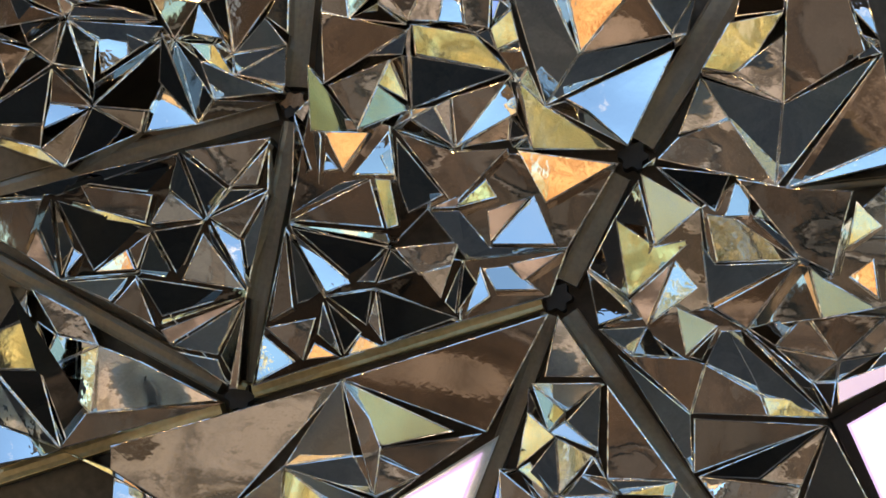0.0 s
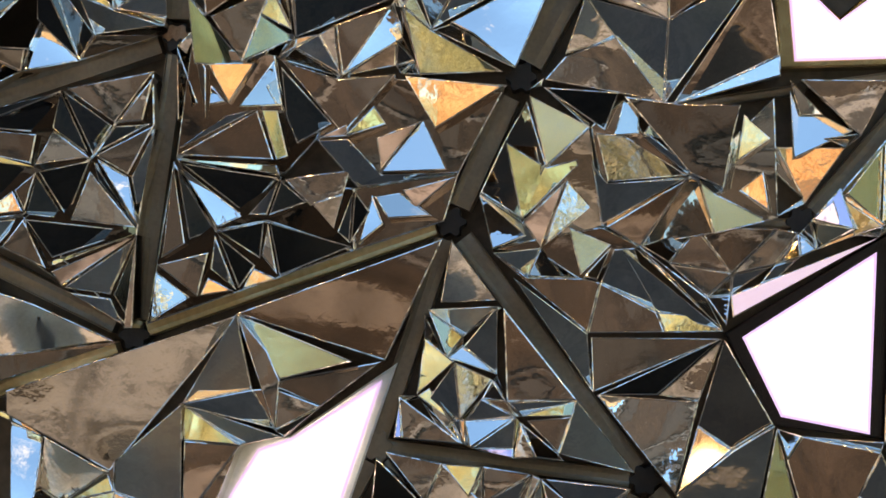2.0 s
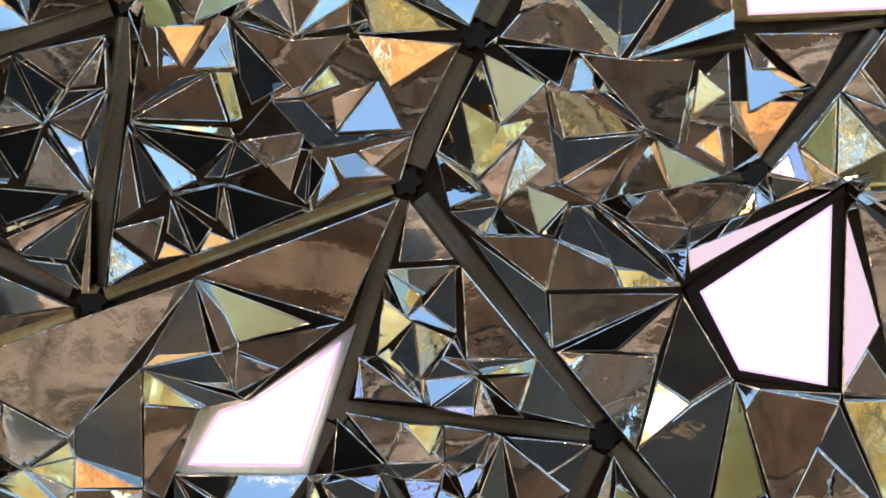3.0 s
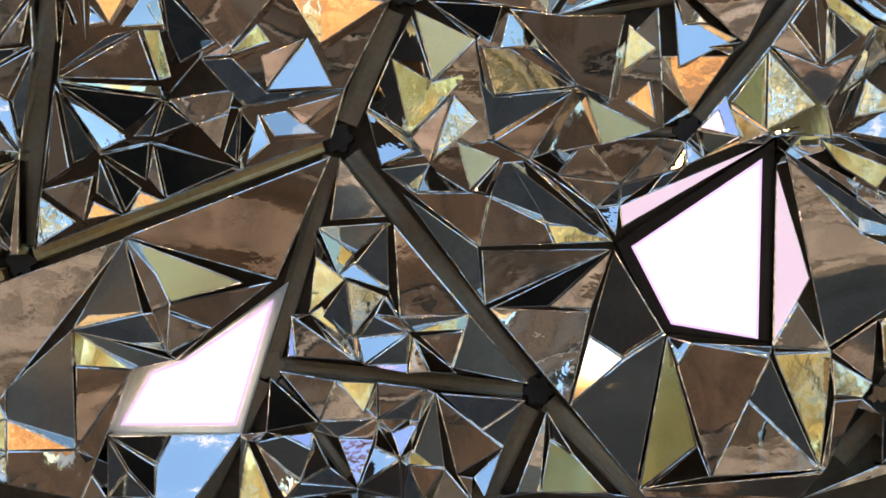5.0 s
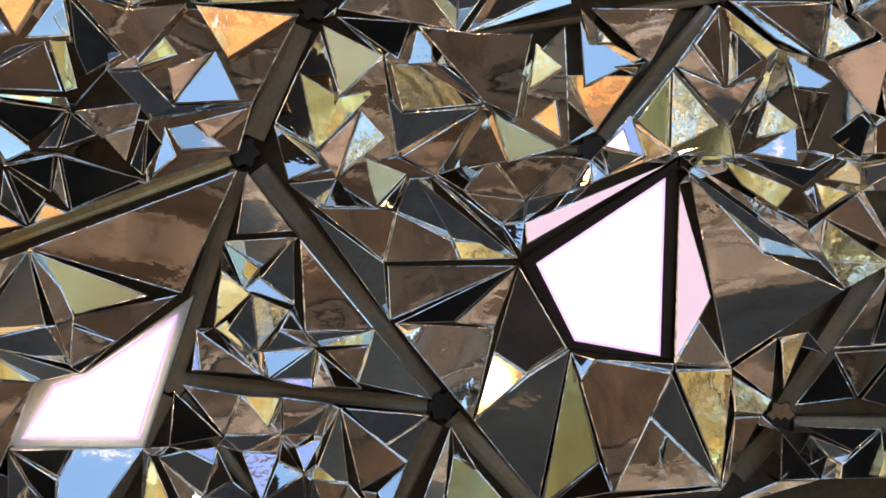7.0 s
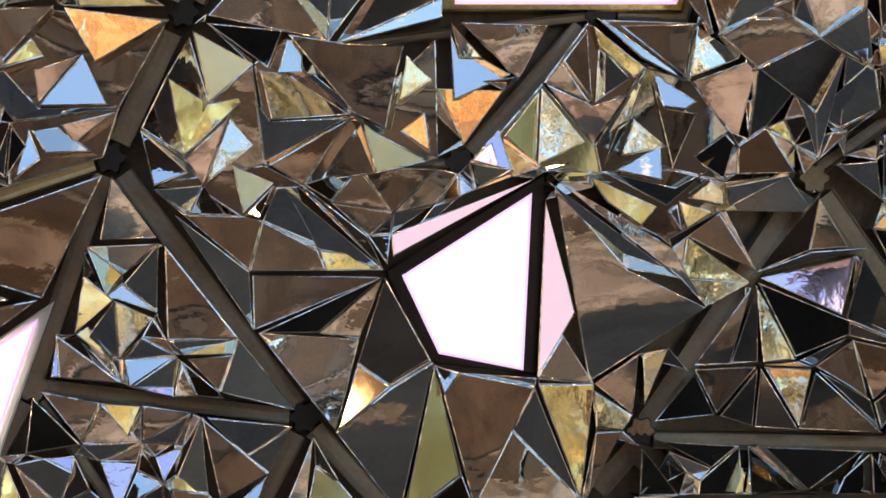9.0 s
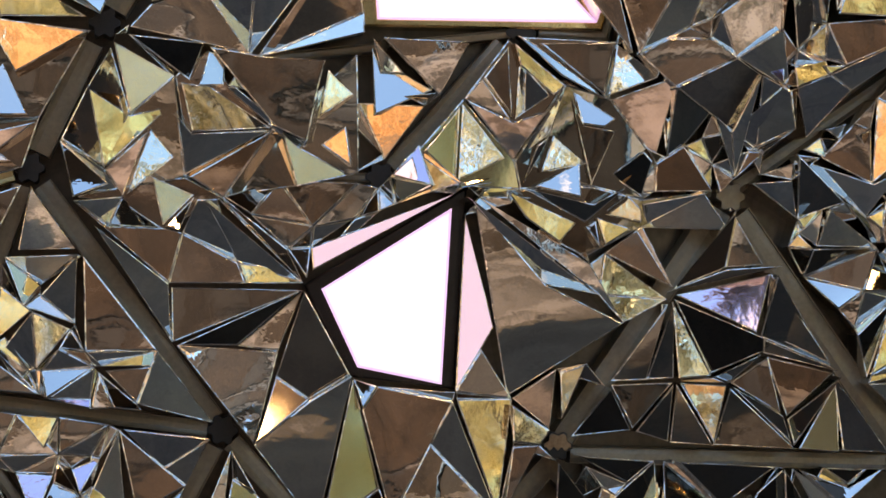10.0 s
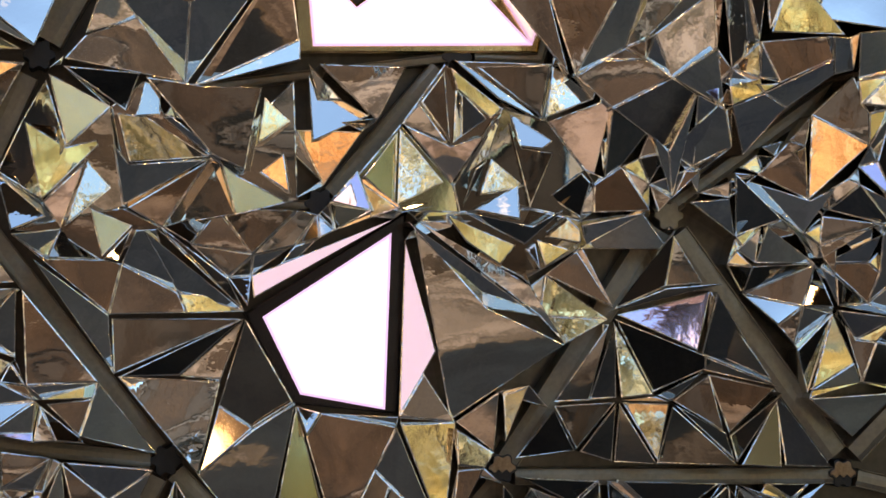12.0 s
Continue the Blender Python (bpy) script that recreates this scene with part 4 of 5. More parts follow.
facet(P, LILAC, -529, 1119, 81, -442, 1126, 65, -446, 1077, 86)
facet(P, SMOKE, -618, 1100, 101, -528, 1120, 98, -446, 1077, 88, -481, 971, 75)
facet(P, SMOKE_DARK, -441, 1126, 68, -387, 1028, 123, -480, 972, 86)
facet(P, LILAC, -363, 1108, 76, -251, 1108, 70, -302, 962, 124)
facet(P, SILVER, -251, 1083, 78, -170, 1051, 116, -303, 960, 111)
facet(P, SMOKE_DARK, -243, 1152, 65, -170, 1052, 122, -250, 1086, 104)
facet(P, LILAC, -198, 1128, 100, -111, 1164, 83, -170, 1052, 125)
facet(P, SMOKE, -420, 1162, 69, -238, 1170, 84, -363, 1108, 65)
facet(P, BRONZE, -363, 1108, 65, -238, 1170, 80, -251, 1108, 83)
facet(P, SMOKE_DARK, -170, 1054, 139, -164, 917, 68, -305, 956, 80)
facet(P, BRONZE, -147, 1029, 92, -33, 1018, 93, -102, 921, 100)
facet(P, SMOKE, -33, 1019, 102, 49, 922, 108, -68, 919, 85)
facet(P, SILVER, 54, 993, 123, 147, 1083, 102, 88, 928, 154)
facet(P, GOLD, -642, 1102, 87, -559, 926, 136, -671, 920, 93)
facet(P, SILVER, -619, 1098, 85, -478, 975, 110, -527, 921, 101)
facet(P, BRONZE, -239, 1168, 66, -243, 1281, 59, -283, 1182, 66)
facet(P, SMOKE_DARK, -586, 1130, 75, -532, 1116, 52, -618, 1100, 101)
facet(P, SMOKE, -420, 1161, 62, -443, 1125, 53, -364, 1107, 52)
facet(P, SMOKE, -480, 972, 82, -389, 1025, 102, -305, 955, 75)
facet(P, SMOKE, -147, 1029, 92, -135, 1077, 95, -171, 1050, 100)
facet(P, BRONZE, -239, 1168, 60, -143, 1165, 74, -199, 1126, 69)
facet(P, BRONZE, -239, 1168, 56, -243, 1151, 57, -199, 1126, 64)
facet(P, BRONZE, -252, 1105, 54, -243, 1151, 52, -199, 1125, 61)
facet(P, BRONZE, -90, 1261, 83, -143, 1166, 82, -111, 1163, 86)
facet(P, SILVER, -90, 1262, 90, -62, 1250, 88, -111, 1163, 87)
facet(P, SILVER, -143, 1166, 84, -136, 1075, 83, -111, 1163, 88)
facet(P, BRONZE, -62, 1250, 90, -49, 1250, 91, -111, 1163, 90)
facet(P, SMOKE_DARK, -147, 1031, 113, -170, 1052, 120, -164, 915, 52)
facet(P, SMOKE, -147, 1029, 92, -164, 916, 61, -103, 916, 65)
facet(P, GOLD, -34, 1016, 77, -103, 916, 64, -68, 918, 78)
facet(P, BRONZE, 2, 997, 95, 49, 922, 105, 54, 990, 100)
facet(P, BRONZE, -665, 1122, 79, -586, 1130, 73, -643, 1101, 79)
facet(P, SMOKE_DARK, -586, 1130, 70, -619, 1098, 84, -643, 1101, 79)
facet(P, SMOKE, -664, 1123, 87, -643, 1101, 79, -674, 916, 65)
facet(P, SMOKE, -480, 972, 84, -305, 955, 75, -529, 918, 80)
facet(P, SMOKE_DARK, -306, 953, 57, -164, 917, 70, -528, 920, 91)
facet(P, SMOKE, 88, 926, 136, 258, 947, 135, 182, 947, 138)

P = cluster("olive_lower")
facet(P, SMOKE_DARK, 279, 1199, 120, 361, 1066, 146, 286, 1109, 111)
facet(P, OLIVE, 286, 1110, 128, 363, 1062, 116, 467, 943, 107, 257, 950, 157)
facet(P, SILVER, 279, 1200, 132, 258, 947, 138, 182, 950, 159)
facet(P, SMOKE, 468, 942, 98, 258, 946, 127, 585, 918, 77)

P = cluster("lantern")
facet(P, BRONZE, -228, 1939, 108, -117, 1866, 109, 59, 1866, 112, 106, 1854, 113, 71, 1698, 109)
facet(P, SMOKE, -160, 1864, 201, 71, 1698, 115, 89, 1517, 65)
facet(P, SMOKE, 146, 1957, 123, 208, 1962, 127, 279, 1769, 73, 106, 1855, 91)
facet(P, BRONZE, 106, 1854, 98, 279, 1768, 107, 305, 1706, 109, 71, 1698, 100)
facet(P, SMOKE, 165, 1960, 153, 487, 1713, 77, 280, 1769, 97)
facet(P, GOLD, 279, 1768, 111, 376, 1763, 89, 488, 1713, 66, 305, 1706, 110)
facet(P, BRONZE_DARK, 80, 1688, 55, 485, 1692, 106, 89, 1517, 70)
facet(P, BLACK_GLASS, 101, 1511, 146, 473, 1692, 166, 285, 1516, 135)
facet(P, SILVER, 483, 1692, 94, 290, 1513, 65, 415, 1498, 71)
facet(P, SILVER, 101, 1511, 65, 411, 1500, 135, 345, 1216, 161)
facet(P, SMOKE_DARK, 485, 1692, 120, 640, 1435, 87, 516, 1353, 55, 412, 1422, 56)
facet(P, SILVER_FLAT, 412, 1422, 65, 516, 1353, 72, 346, 1216, 153)
facet(P, SMOKE, 516, 1353, 110, 642, 1435, 138, 558, 955, 55, 350, 1209, 67)
facet(P, OLIVE, 652, 1424, 65, 746, 1088, 73, 560, 953, 120)
facet(P, SMOKE_DARK, 747, 1087, 65, 777, 994, 133, 562, 950, 99)
facet(P, SILVER, 652, 1424, 65, 726, 1403, 91, 680, 1329, 106)
facet(P, BRONZE, 728, 1402, 82, 962, 1361, 118, 779, 992, 115, 682, 1327, 81)
facet(P, SMOKE, 958, 1362, 141, 1116, 1013, 113, 894, 1227, 107)
facet(P, SMOKE, 893, 1228, 118, 1114, 1015, 123, 780, 991, 109)
facet(P, GOLD, 971, 1370, 124, 1153, 1376, 95, 1114, 1015, 122)
facet(P, SILVER, 968, 1393, 111, 1046, 1529, 115, 1152, 1376, 99)
# these two facets glow by themselves in place of mirroring the light box
facet(P, FACET_GLOW, 982, 1945, 103, 1086, 1598, 103, 1048, 1528, 103, 970, 1392, 103)
facet(P, FACET_GLOW, 501, 1825, 113, 945, 2010, 113, 509, 1754, 113)
facet(P, SILVER, 428, 1818, 113, 502, 1825, 104, 489, 1728, 142)
facet(P, SMOKE_DARK, 565, 947, 60, 1113, 1015, 177, 1040, 929, 155, 584, 920, 62)
facet(P, SMOKE_DARK, 1150, 1377, 108, 1279, 1475, 156, 1269, 1282, 140)
facet(P, SMOKE, 1146, 1357, 147, 1269, 1282, 138, 1237, 1235, 147, 1148, 1245, 158)
facet(P, BRONZE, 1153, 1227, 132, 1236, 1235, 149, 1131, 1026, 140)
facet(P, BRONZE_DARK, 1289, 1462, 166, 1364, 1497, 202, 1295, 1316, 176)
facet(P, SMOKE_DARK, 208, 1962, 120, 487, 1713, 78, 428, 1818, 112, 224, 1969, 128)
facet(P, SMOKE, 976, 1999, 184, 1419, 1712, 102, 1246, 1736, 92)
facet(P, SMOKE, 1004, 1991, 140, 1237, 1736, 152, 1481, 1624, 188, 1140, 1380, 73)
facet(P, SILVER, 1021, 2004, 111, 1386, 1809, 117, 1503, 1623, 104, 1417, 1712, 108)
facet(P, SMOKE, 730, 1401, 63, 965, 1360, 98, 969, 1392, 105)
facet(P, SMOKE_DARK, 978, 1368, 84, 1152, 1376, 99, 971, 1392, 97)
facet(P, SMOKE_DARK, 1239, 1234, 138, 1153, 1243, 132, 1155, 1226, 124)
facet(P, BRONZE, 1115, 1014, 119, 1047, 925, 128, 1135, 1024, 120)
facet(P, SMOKE, 1116, 1013, 112, 1154, 1227, 128, 1137, 1022, 108)
facet(P, SMOKE, 1280, 1475, 150, 1292, 1461, 149, 1369, 1496, 182)
facet(P, SMOKE_DARK, -117, 1866, 129, -79, 1959, 85, 45, 1867, 52)
facet(P, SMOKE_DARK, 504, 1825, 79, 429, 1818, 101, 506, 1890, 106)
facet(P, SMOKE, 504, 1825, 83, 507, 1890, 101, 632, 1918, 109)
facet(P, SMOKE, 512, 1754, 74, 631, 1918, 118, 709, 1944, 124)
facet(P, BRONZE, 1389, 1810, 106, 1348, 1931, 101, 1301, 1875, 91)
facet(P, BRONZE, 1248, 1736, 85, 1202, 2011, 84, 1299, 1875, 97)
facet(P, SILVER, 1424, 1712, 82, 1392, 1810, 95, 1437, 1845, 96)
facet(P, SILVER, 1239, 1234, 135, 1155, 1226, 121, 1297, 1185, 143)
facet(P, SMOKE_DARK, 1292, 1461, 150, 1367, 1497, 192, 1434, 1424, 178)

P = cluster("crystals")
facet(P, SMOKE_DARK, -271, 2128, 55, -201, 2281, 88, -130, 2408, 122, -66, 2209, 158, -140, 2043, 123)
facet(P, SMOKE, -140, 2044, 75, -66, 2208, 100, 65, 2333, 118, 109, 2028, 72, -78, 1961, 62)
facet(P, BRONZE, 66, 2337, 74, 165, 2421, 83, 249, 2287, 90, 368, 2185, 101, 101, 2158, 77)
facet(P, SMOKE_DARK, 101, 2155, 107, 367, 2183, 124, 227, 1969, 64, 109, 2028, 75)
facet(P, SMOKE_DARK, 165, 2423, 154, 338, 2398, 180, 516, 2396, 207, 495, 2300, 203, 469, 2143, 198, 369, 2187, 184)
facet(P, SMOKE, 468, 2142, 88, 495, 2300, 91, 624, 2433, 111, 641, 2060, 118, 449, 2011, 87, 398, 2171, 77)
facet(P, BRONZE_DARK, -229, 1951, 68, -71, 1990, 79, 108, 2026, 91, 226, 1967, 101, 49, 1858, 91, -77, 1937, 80)
facet(P, SMOKE_DARK, 227, 1969, 67, 368, 2185, 103, 399, 2172, 112, 448, 2010, 125)
facet(P, SMOKE, -269, 2125, 113, -140, 2043, 89, -78, 1961, 67, -229, 1951, 70)
facet(P, PALE_GREEN, -124, 2420, 180, 65, 2333, 110, -65, 2203, 160)
facet(P, GOLD, -192, 2275, 189, -65, 2202, 142, 57, 2241, 95, -137, 2037, 174)
facet(P, SILVER, -273, 2121, 110, -121, 1991, 157, -224, 1945, 184)
facet(P, SMOKE_DARK, 83, 2308, 167, 169, 2303, 150, 367, 2187, 115, 122, 2159, 167)
facet(P, SMOKE, 71, 2217, 172, 122, 2156, 152, 361, 2175, 169, 108, 2031, 107)
facet(P, BRONZE_DARK, 361, 2173, 172, 225, 1965, 137, 120, 2024, 142)
facet(P, ROSE, -134, 2034, 148, -7, 2158, 165, -77, 1957, 137)
facet(P, SMOKE, -1, 2163, 147, 71, 2083, 124, -68, 1958, 180)
facet(P, PALE_GREEN, 6, 2019, 167, 137, 1971, 122, 45, 1872, 161)
facet(P, SILVER, 139, 1966, 118, 96, 1858, 168, 53, 1869, 164)
facet(P, SMOKE, 220, 2299, 172, 245, 2304, 176, 470, 2140, 134, 446, 2125, 126, 366, 2186, 142)
facet(P, ROSE, 370, 2291, 153, 487, 2289, 160, 469, 2182, 140, 384, 2246, 146)
facet(P, GOLD, 529, 2373, 156, 613, 2303, 131, 507, 2225, 164)
facet(P, PALE_GREEN, 396, 2168, 172, 449, 2129, 157, 614, 2054, 109, 445, 2007, 163)
facet(P, PALE_GREEN, 267, 2373, 152, 331, 2287, 131, 223, 2305, 167)
facet(P, SMOKE, 165, 2409, 148, 215, 2398, 141, 213, 2307, 150, 137, 2299, 161)
facet(P, BLACK_GLASS, 362, 2276, 124, 510, 2378, 180, 490, 2296, 146)
facet(P, COPPER, 590, 2201, 156, 610, 2077, 165, 520, 2143, 129)
facet(P, BLACK_GLASS, -84, 2451, 124, 151, 2434, 148, 110, 2322, 103)
facet(P, SMOKE, -227, 1938, 137, -78, 1958, 103, -117, 1867, 87)
facet(P, SILVER, 671, 2491, 89, 782, 2383, 65, 704, 2382, 73)
facet(P, SILVER_FLAT, 674, 2461, 68, 703, 2380, 90, 778, 2379, 93, 862, 2331, 109, 682, 2242, 125)
facet(P, SILVER, 696, 2480, 171, 963, 2477, 193, 881, 2311, 151)
facet(P, SMOKE_DARK, 772, 2307, 118, 869, 2320, 158, 840, 2279, 124)
facet(P, COPPER, 639, 2284, 65, 837, 2277, 144, 724, 2109, 84)
facet(P, BRONZE, 607, 2292, 65, 639, 2284, 68, 716, 2127, 66)
facet(P, LILAC, 736, 2054, 124, 825, 2158, 118, 865, 2031, 162)
facet(P, COPPER, 825, 2159, 111, 957, 2045, 170, 876, 2012, 136)
facet(P, SILVER, 961, 2046, 145, 1094, 2074, 107, 974, 2034, 147)
facet(P, BRONZE, 396, 2027, 95, 506, 1890, 112, 314, 1919, 98)
facet(P, SMOKE_DARK, 398, 2029, 100, 637, 2029, 139, 501, 1888, 122)
facet(P, BRONZE, 640, 2031, 114, 703, 2018, 121, 631, 1918, 122, 506, 1890, 112)
facet(P, SILVER, 704, 2018, 111, 757, 1968, 126, 707, 1943, 133)
facet(P, SMOKE_DARK, 703, 2017, 124, 706, 1943, 144, 632, 1918, 110)
facet(P, SMOKE_DARK, 224, 1969, 129, 398, 2029, 65, 312, 1917, 137)
facet(P, SMOKE, 66, 2345, 89, -85, 2453, 128, 60, 2331, 81)
facet(P, SMOKE, 883, 2312, 135, 872, 2322, 138, 842, 2280, 112)
facet(P, BRONZE, 727, 2111, 59, 626, 2061, 52, 717, 2127, 57)
facet(P, BRONZE, 688, 2247, 64, 715, 2126, 72, 602, 2234, 52)
facet(P, SMOKE, 943, 2009, 125, 869, 2033, 140, 963, 2047, 135)
facet(P, SILVER, 943, 2009, 128, 869, 2033, 134, 877, 2012, 131)
facet(P, GOLD, 943, 2009, 129, 964, 2047, 127, 978, 2035, 124)
facet(P, SMOKE_DARK, 1024, 2005, 93, 1097, 2075, 91, 978, 2035, 124)
facet(P, BRONZE, 429, 1818, 107, 508, 1891, 115, 313, 1918, 85)
facet(P, SMOKE_DARK, 740, 2056, 94, 865, 2031, 164, 761, 1969, 93)
facet(P, BRONZE, 869, 2033, 135, 876, 2012, 137, 760, 1969, 101)
facet(P, SMOKE_DARK, 737, 2055, 120, 707, 2019, 92, 761, 1969, 95)
facet(P, SILVER, 1096, 2075, 96, 979, 2035, 121, 1044, 2126, 118)
facet(P, BRONZE, 979, 2036, 117, 955, 2084, 109, 1043, 2126, 123)
facet(P, SILVER, 989, 1946, 57, 1027, 2006, 77, 1193, 2009, 127)
facet(P, GOLD, 1022, 2004, 107, 1096, 2075, 95, 1203, 2011, 79)
facet(P, GOLD, -124, 2438, 150, -85, 2452, 136, -78, 2480, 134)

P = cluster("fans")
facet(P, SMOKE_DARK, 963, 2309, 106, 1098, 2502, 120, 1285, 2370, 120, 1135, 2123, 92)
facet(P, OLIVE, 824, 2142, 116, 960, 2308, 120, 1130, 2121, 120, 1151, 2033, 120, 961, 2033, 120)
facet(P, DEEP, 1130, 2121, 120, 1285, 2370, 120, 1433, 2334, 120, 1585, 2143, 120, 1546, 2019, 120, 1379, 2052, 120, 1153, 2034, 109)
facet(P, DEEP, 1102, 2032, 92, 1155, 2034, 100, 1379, 2052, 120, 1546, 2019, 120, 1769, 2053, 120, 1372, 1829, 104, 1290, 1867, 96)
facet(P, SMOKE_DARK, 1290, 2373, 97, 1142, 2519, 79, 1455, 2515, 120, 1434, 2334, 116)
facet(P, SMOKE, 1118, 2514, 153, 1183, 2486, 149, 1412, 2330, 145, 1267, 2392, 153)
facet(P, BRONZE_DARK, 1203, 2499, 113, 1428, 2505, 174, 1402, 2338, 163)
facet(P, SILVER, 1444, 2506, 140, 1586, 2408, 142, 1414, 2335, 168)
facet(P, ROSE, 1434, 2331, 125, 1600, 2396, 174, 1628, 2373, 176, 1583, 2145, 125)
facet(P, GOLD, 1108, 2486, 169, 1281, 2369, 130, 1246, 2332, 138, 1130, 2417, 164)
facet(P, SILVER, 1132, 2437, 131, 1222, 2324, 193, 1127, 2252, 126)
facet(P, BRONZE_DARK, 1092, 2476, 155, 1112, 2252, 157, 1021, 2377, 137)
facet(P, SMOKE, 960, 2307, 140, 1012, 2370, 159, 1106, 2249, 151)
facet(P, ROSE, 968, 2304, 140, 1115, 2240, 152, 1219, 2276, 175, 1123, 2125, 134)
facet(P, SILVER, 952, 2289, 157, 1099, 2128, 126, 945, 2049, 167)
facet(P, OLIVE, 948, 2281, 136, 942, 2050, 145, 837, 2136, 169)
facet(P, SILVER, 1270, 2351, 191, 1234, 2211, 167, 1137, 2128, 100)
facet(P, SILVER, 1245, 2206, 153, 1359, 2121, 131, 1206, 2086, 165)
facet(P, SILVER_FLAT, 1309, 2352, 122, 1444, 2266, 160, 1407, 2238, 164, 1338, 2245, 154)
facet(P, DEEP, 1306, 2322, 133, 1346, 2242, 144, 1442, 2227, 171, 1372, 2052, 153)
facet(P, BLACK_GLASS, 1441, 2091, 117, 1531, 2167, 176, 1562, 2136, 176, 1543, 2025, 131)
facet(P, SILVER, 1194, 2042, 146, 1336, 2128, 135, 1337, 2014, 169)
facet(P, SMOKE, 1193, 2171, 163, 1227, 2197, 182, 1156, 2036, 105)
facet(P, GOLD, 1097, 2026, 172, 1334, 1934, 125, 1279, 1871, 141, 1165, 1941, 162)
facet(P, DEEP, 1158, 2041, 102, 1380, 1995, 159, 1472, 2049, 206, 1361, 1937, 134)
facet(P, COPPER, 1492, 2028, 148, 1533, 1984, 170, 1534, 1943, 172, 1416, 1967, 110)
facet(P, GOLD, 1395, 1954, 149, 1510, 1923, 148, 1425, 1867, 153)
facet(P, SILVER, 1361, 1924, 142, 1394, 1943, 140, 1403, 1857, 168)
facet(P, SMOKE, 1547, 2004, 126, 1737, 2044, 213, 1563, 1937, 111)
facet(P, COPPER, 816, 2137, 122, 948, 2039, 182, 865, 2011, 146)
facet(P, LILAC, 736, 2057, 156, 802, 2119, 148, 830, 2036, 147)
facet(P, SILVER, 870, 2008, 150, 1070, 2052, 150, 949, 2029, 149)
facet(P, BRONZE, 1276, 2721, 172, 1413, 2726, 198, 1483, 2472, 196)
facet(P, BRONZE, 1413, 2726, 198, 1623, 2728, 275, 1502, 2469, 202)
facet(P, SMOKE, 1618, 2725, 293, 1699, 2729, 300, 1657, 2562, 222, 1510, 2473, 174)
facet(P, BRONZE, 1505, 2470, 193, 1588, 2521, 212, 1722, 2525, 244, 1801, 2468, 264, 1617, 2369, 222)
facet(P, SMOKE, 1723, 2589, 239, 1855, 2740, 289, 1714, 2739, 243, 1661, 2564, 217)
facet(P, SMOKE_DARK, 1609, 2365, 252, 1803, 2468, 257, 1901, 2425, 211, 1831, 2247, 140)
facet(P, DEEP, 1616, 2368, 227, 1613, 2156, 152, 1670, 2193, 154, 1753, 2307, 177)
facet(P, GOLD, 1669, 2192, 156, 1728, 2221, 146, 1770, 2141, 134)
facet(P, SMOKE, 1754, 2307, 175, 1824, 2245, 161, 1854, 2098, 111)
facet(P, SMOKE, 1823, 2245, 164, 1898, 2424, 222, 1855, 2098, 108)
facet(P, SMOKE, 1898, 2424, 223, 1989, 2377, 232, 2024, 2260, 196, 1912, 2200, 140)
facet(P, BRONZE, 1889, 2188, 135, 1937, 2183, 147, 1851, 2097, 121)
facet(P, SILVER, 1739, 2603, 272, 1924, 2744, 300, 1953, 2569, 254, 1810, 2471, 236)
facet(P, SMOKE, 1806, 2470, 249, 1940, 2563, 290, 1994, 2379, 216)
facet(P, LILAC, 1915, 2434, 234, 1966, 2466, 236, 1957, 2391, 256)
facet(P, SMOKE, 1957, 2747, 300, 2046, 2757, 272, 2108, 2601, 216, 2008, 2509, 229)
facet(P, SMOKE_DARK, 2039, 2754, 291, 2111, 2763, 263, 2092, 2594, 262)
facet(P, GOLD, 2125, 2623, 275, 2174, 2766, 275, 2250, 2771, 267, 2387, 2630, 247)
facet(P, SILVER, 2288, 2680, 242, 2325, 2783, 228, 2528, 2790, 270, 2519, 2644, 300)
facet(P, BRONZE, 2103, 2599, 232, 2302, 2615, 299, 2326, 2544, 300, 2169, 2466, 241)
facet(P, GOLD, 2088, 2461, 248, 2167, 2466, 245, 2114, 2433, 246)
facet(P, GOLD, 1997, 2453, 240, 2101, 2481, 239, 2118, 2435, 233, 2011, 2388, 233)
facet(P, SMOKE, 2015, 2389, 221, 2115, 2433, 243, 2196, 2390, 225, 2074, 2237, 154)
facet(P, SMOKE, 2116, 2434, 239, 2326, 2544, 300, 2337, 2495, 277, 2197, 2390, 223)
facet(P, SMOKE, 2324, 2616, 300, 2384, 2614, 295, 2413, 2516, 251, 2349, 2499, 249)
facet(P, SMOKE, 2415, 2633, 300, 2521, 2645, 296, 2550, 2522, 239, 2439, 2486, 233)
facet(P, SILVER, 2441, 2409, 247, 2540, 2500, 263, 2546, 2399, 257)
facet(P, BRONZE_DARK, 1582, 2133, 145, 1666, 2191, 167, 1759, 2049, 186, 1582, 2043, 143)
facet(P, SMOKE_DARK, 1668, 2192, 159, 1771, 2071, 131, 1722, 2060, 109)
facet(P, BRONZE, 1776, 2143, 113, 1849, 2097, 128, 1805, 2051, 116)
facet(P, BRONZE, 1659, 2562, 217, 1591, 2523, 199, 1726, 2527, 232)
facet(P, BRONZE, 1657, 2562, 223, 1725, 2527, 235, 1721, 2588, 241)
facet(P, GOLD, 1547, 2177, 158, 1581, 2133, 146, 1617, 2157, 138)
facet(P, BRONZE, 1594, 2306, 146, 1616, 2156, 141, 1669, 2192, 155)
facet(P, BRONZE, 1826, 2245, 157, 1763, 2310, 146, 1732, 2222, 133)
facet(P, SMOKE_DARK, 1831, 2247, 139, 1727, 2221, 150, 1780, 2144, 100)
facet(P, SMOKE, 1779, 2143, 104, 1859, 2099, 97, 1891, 2189, 131)
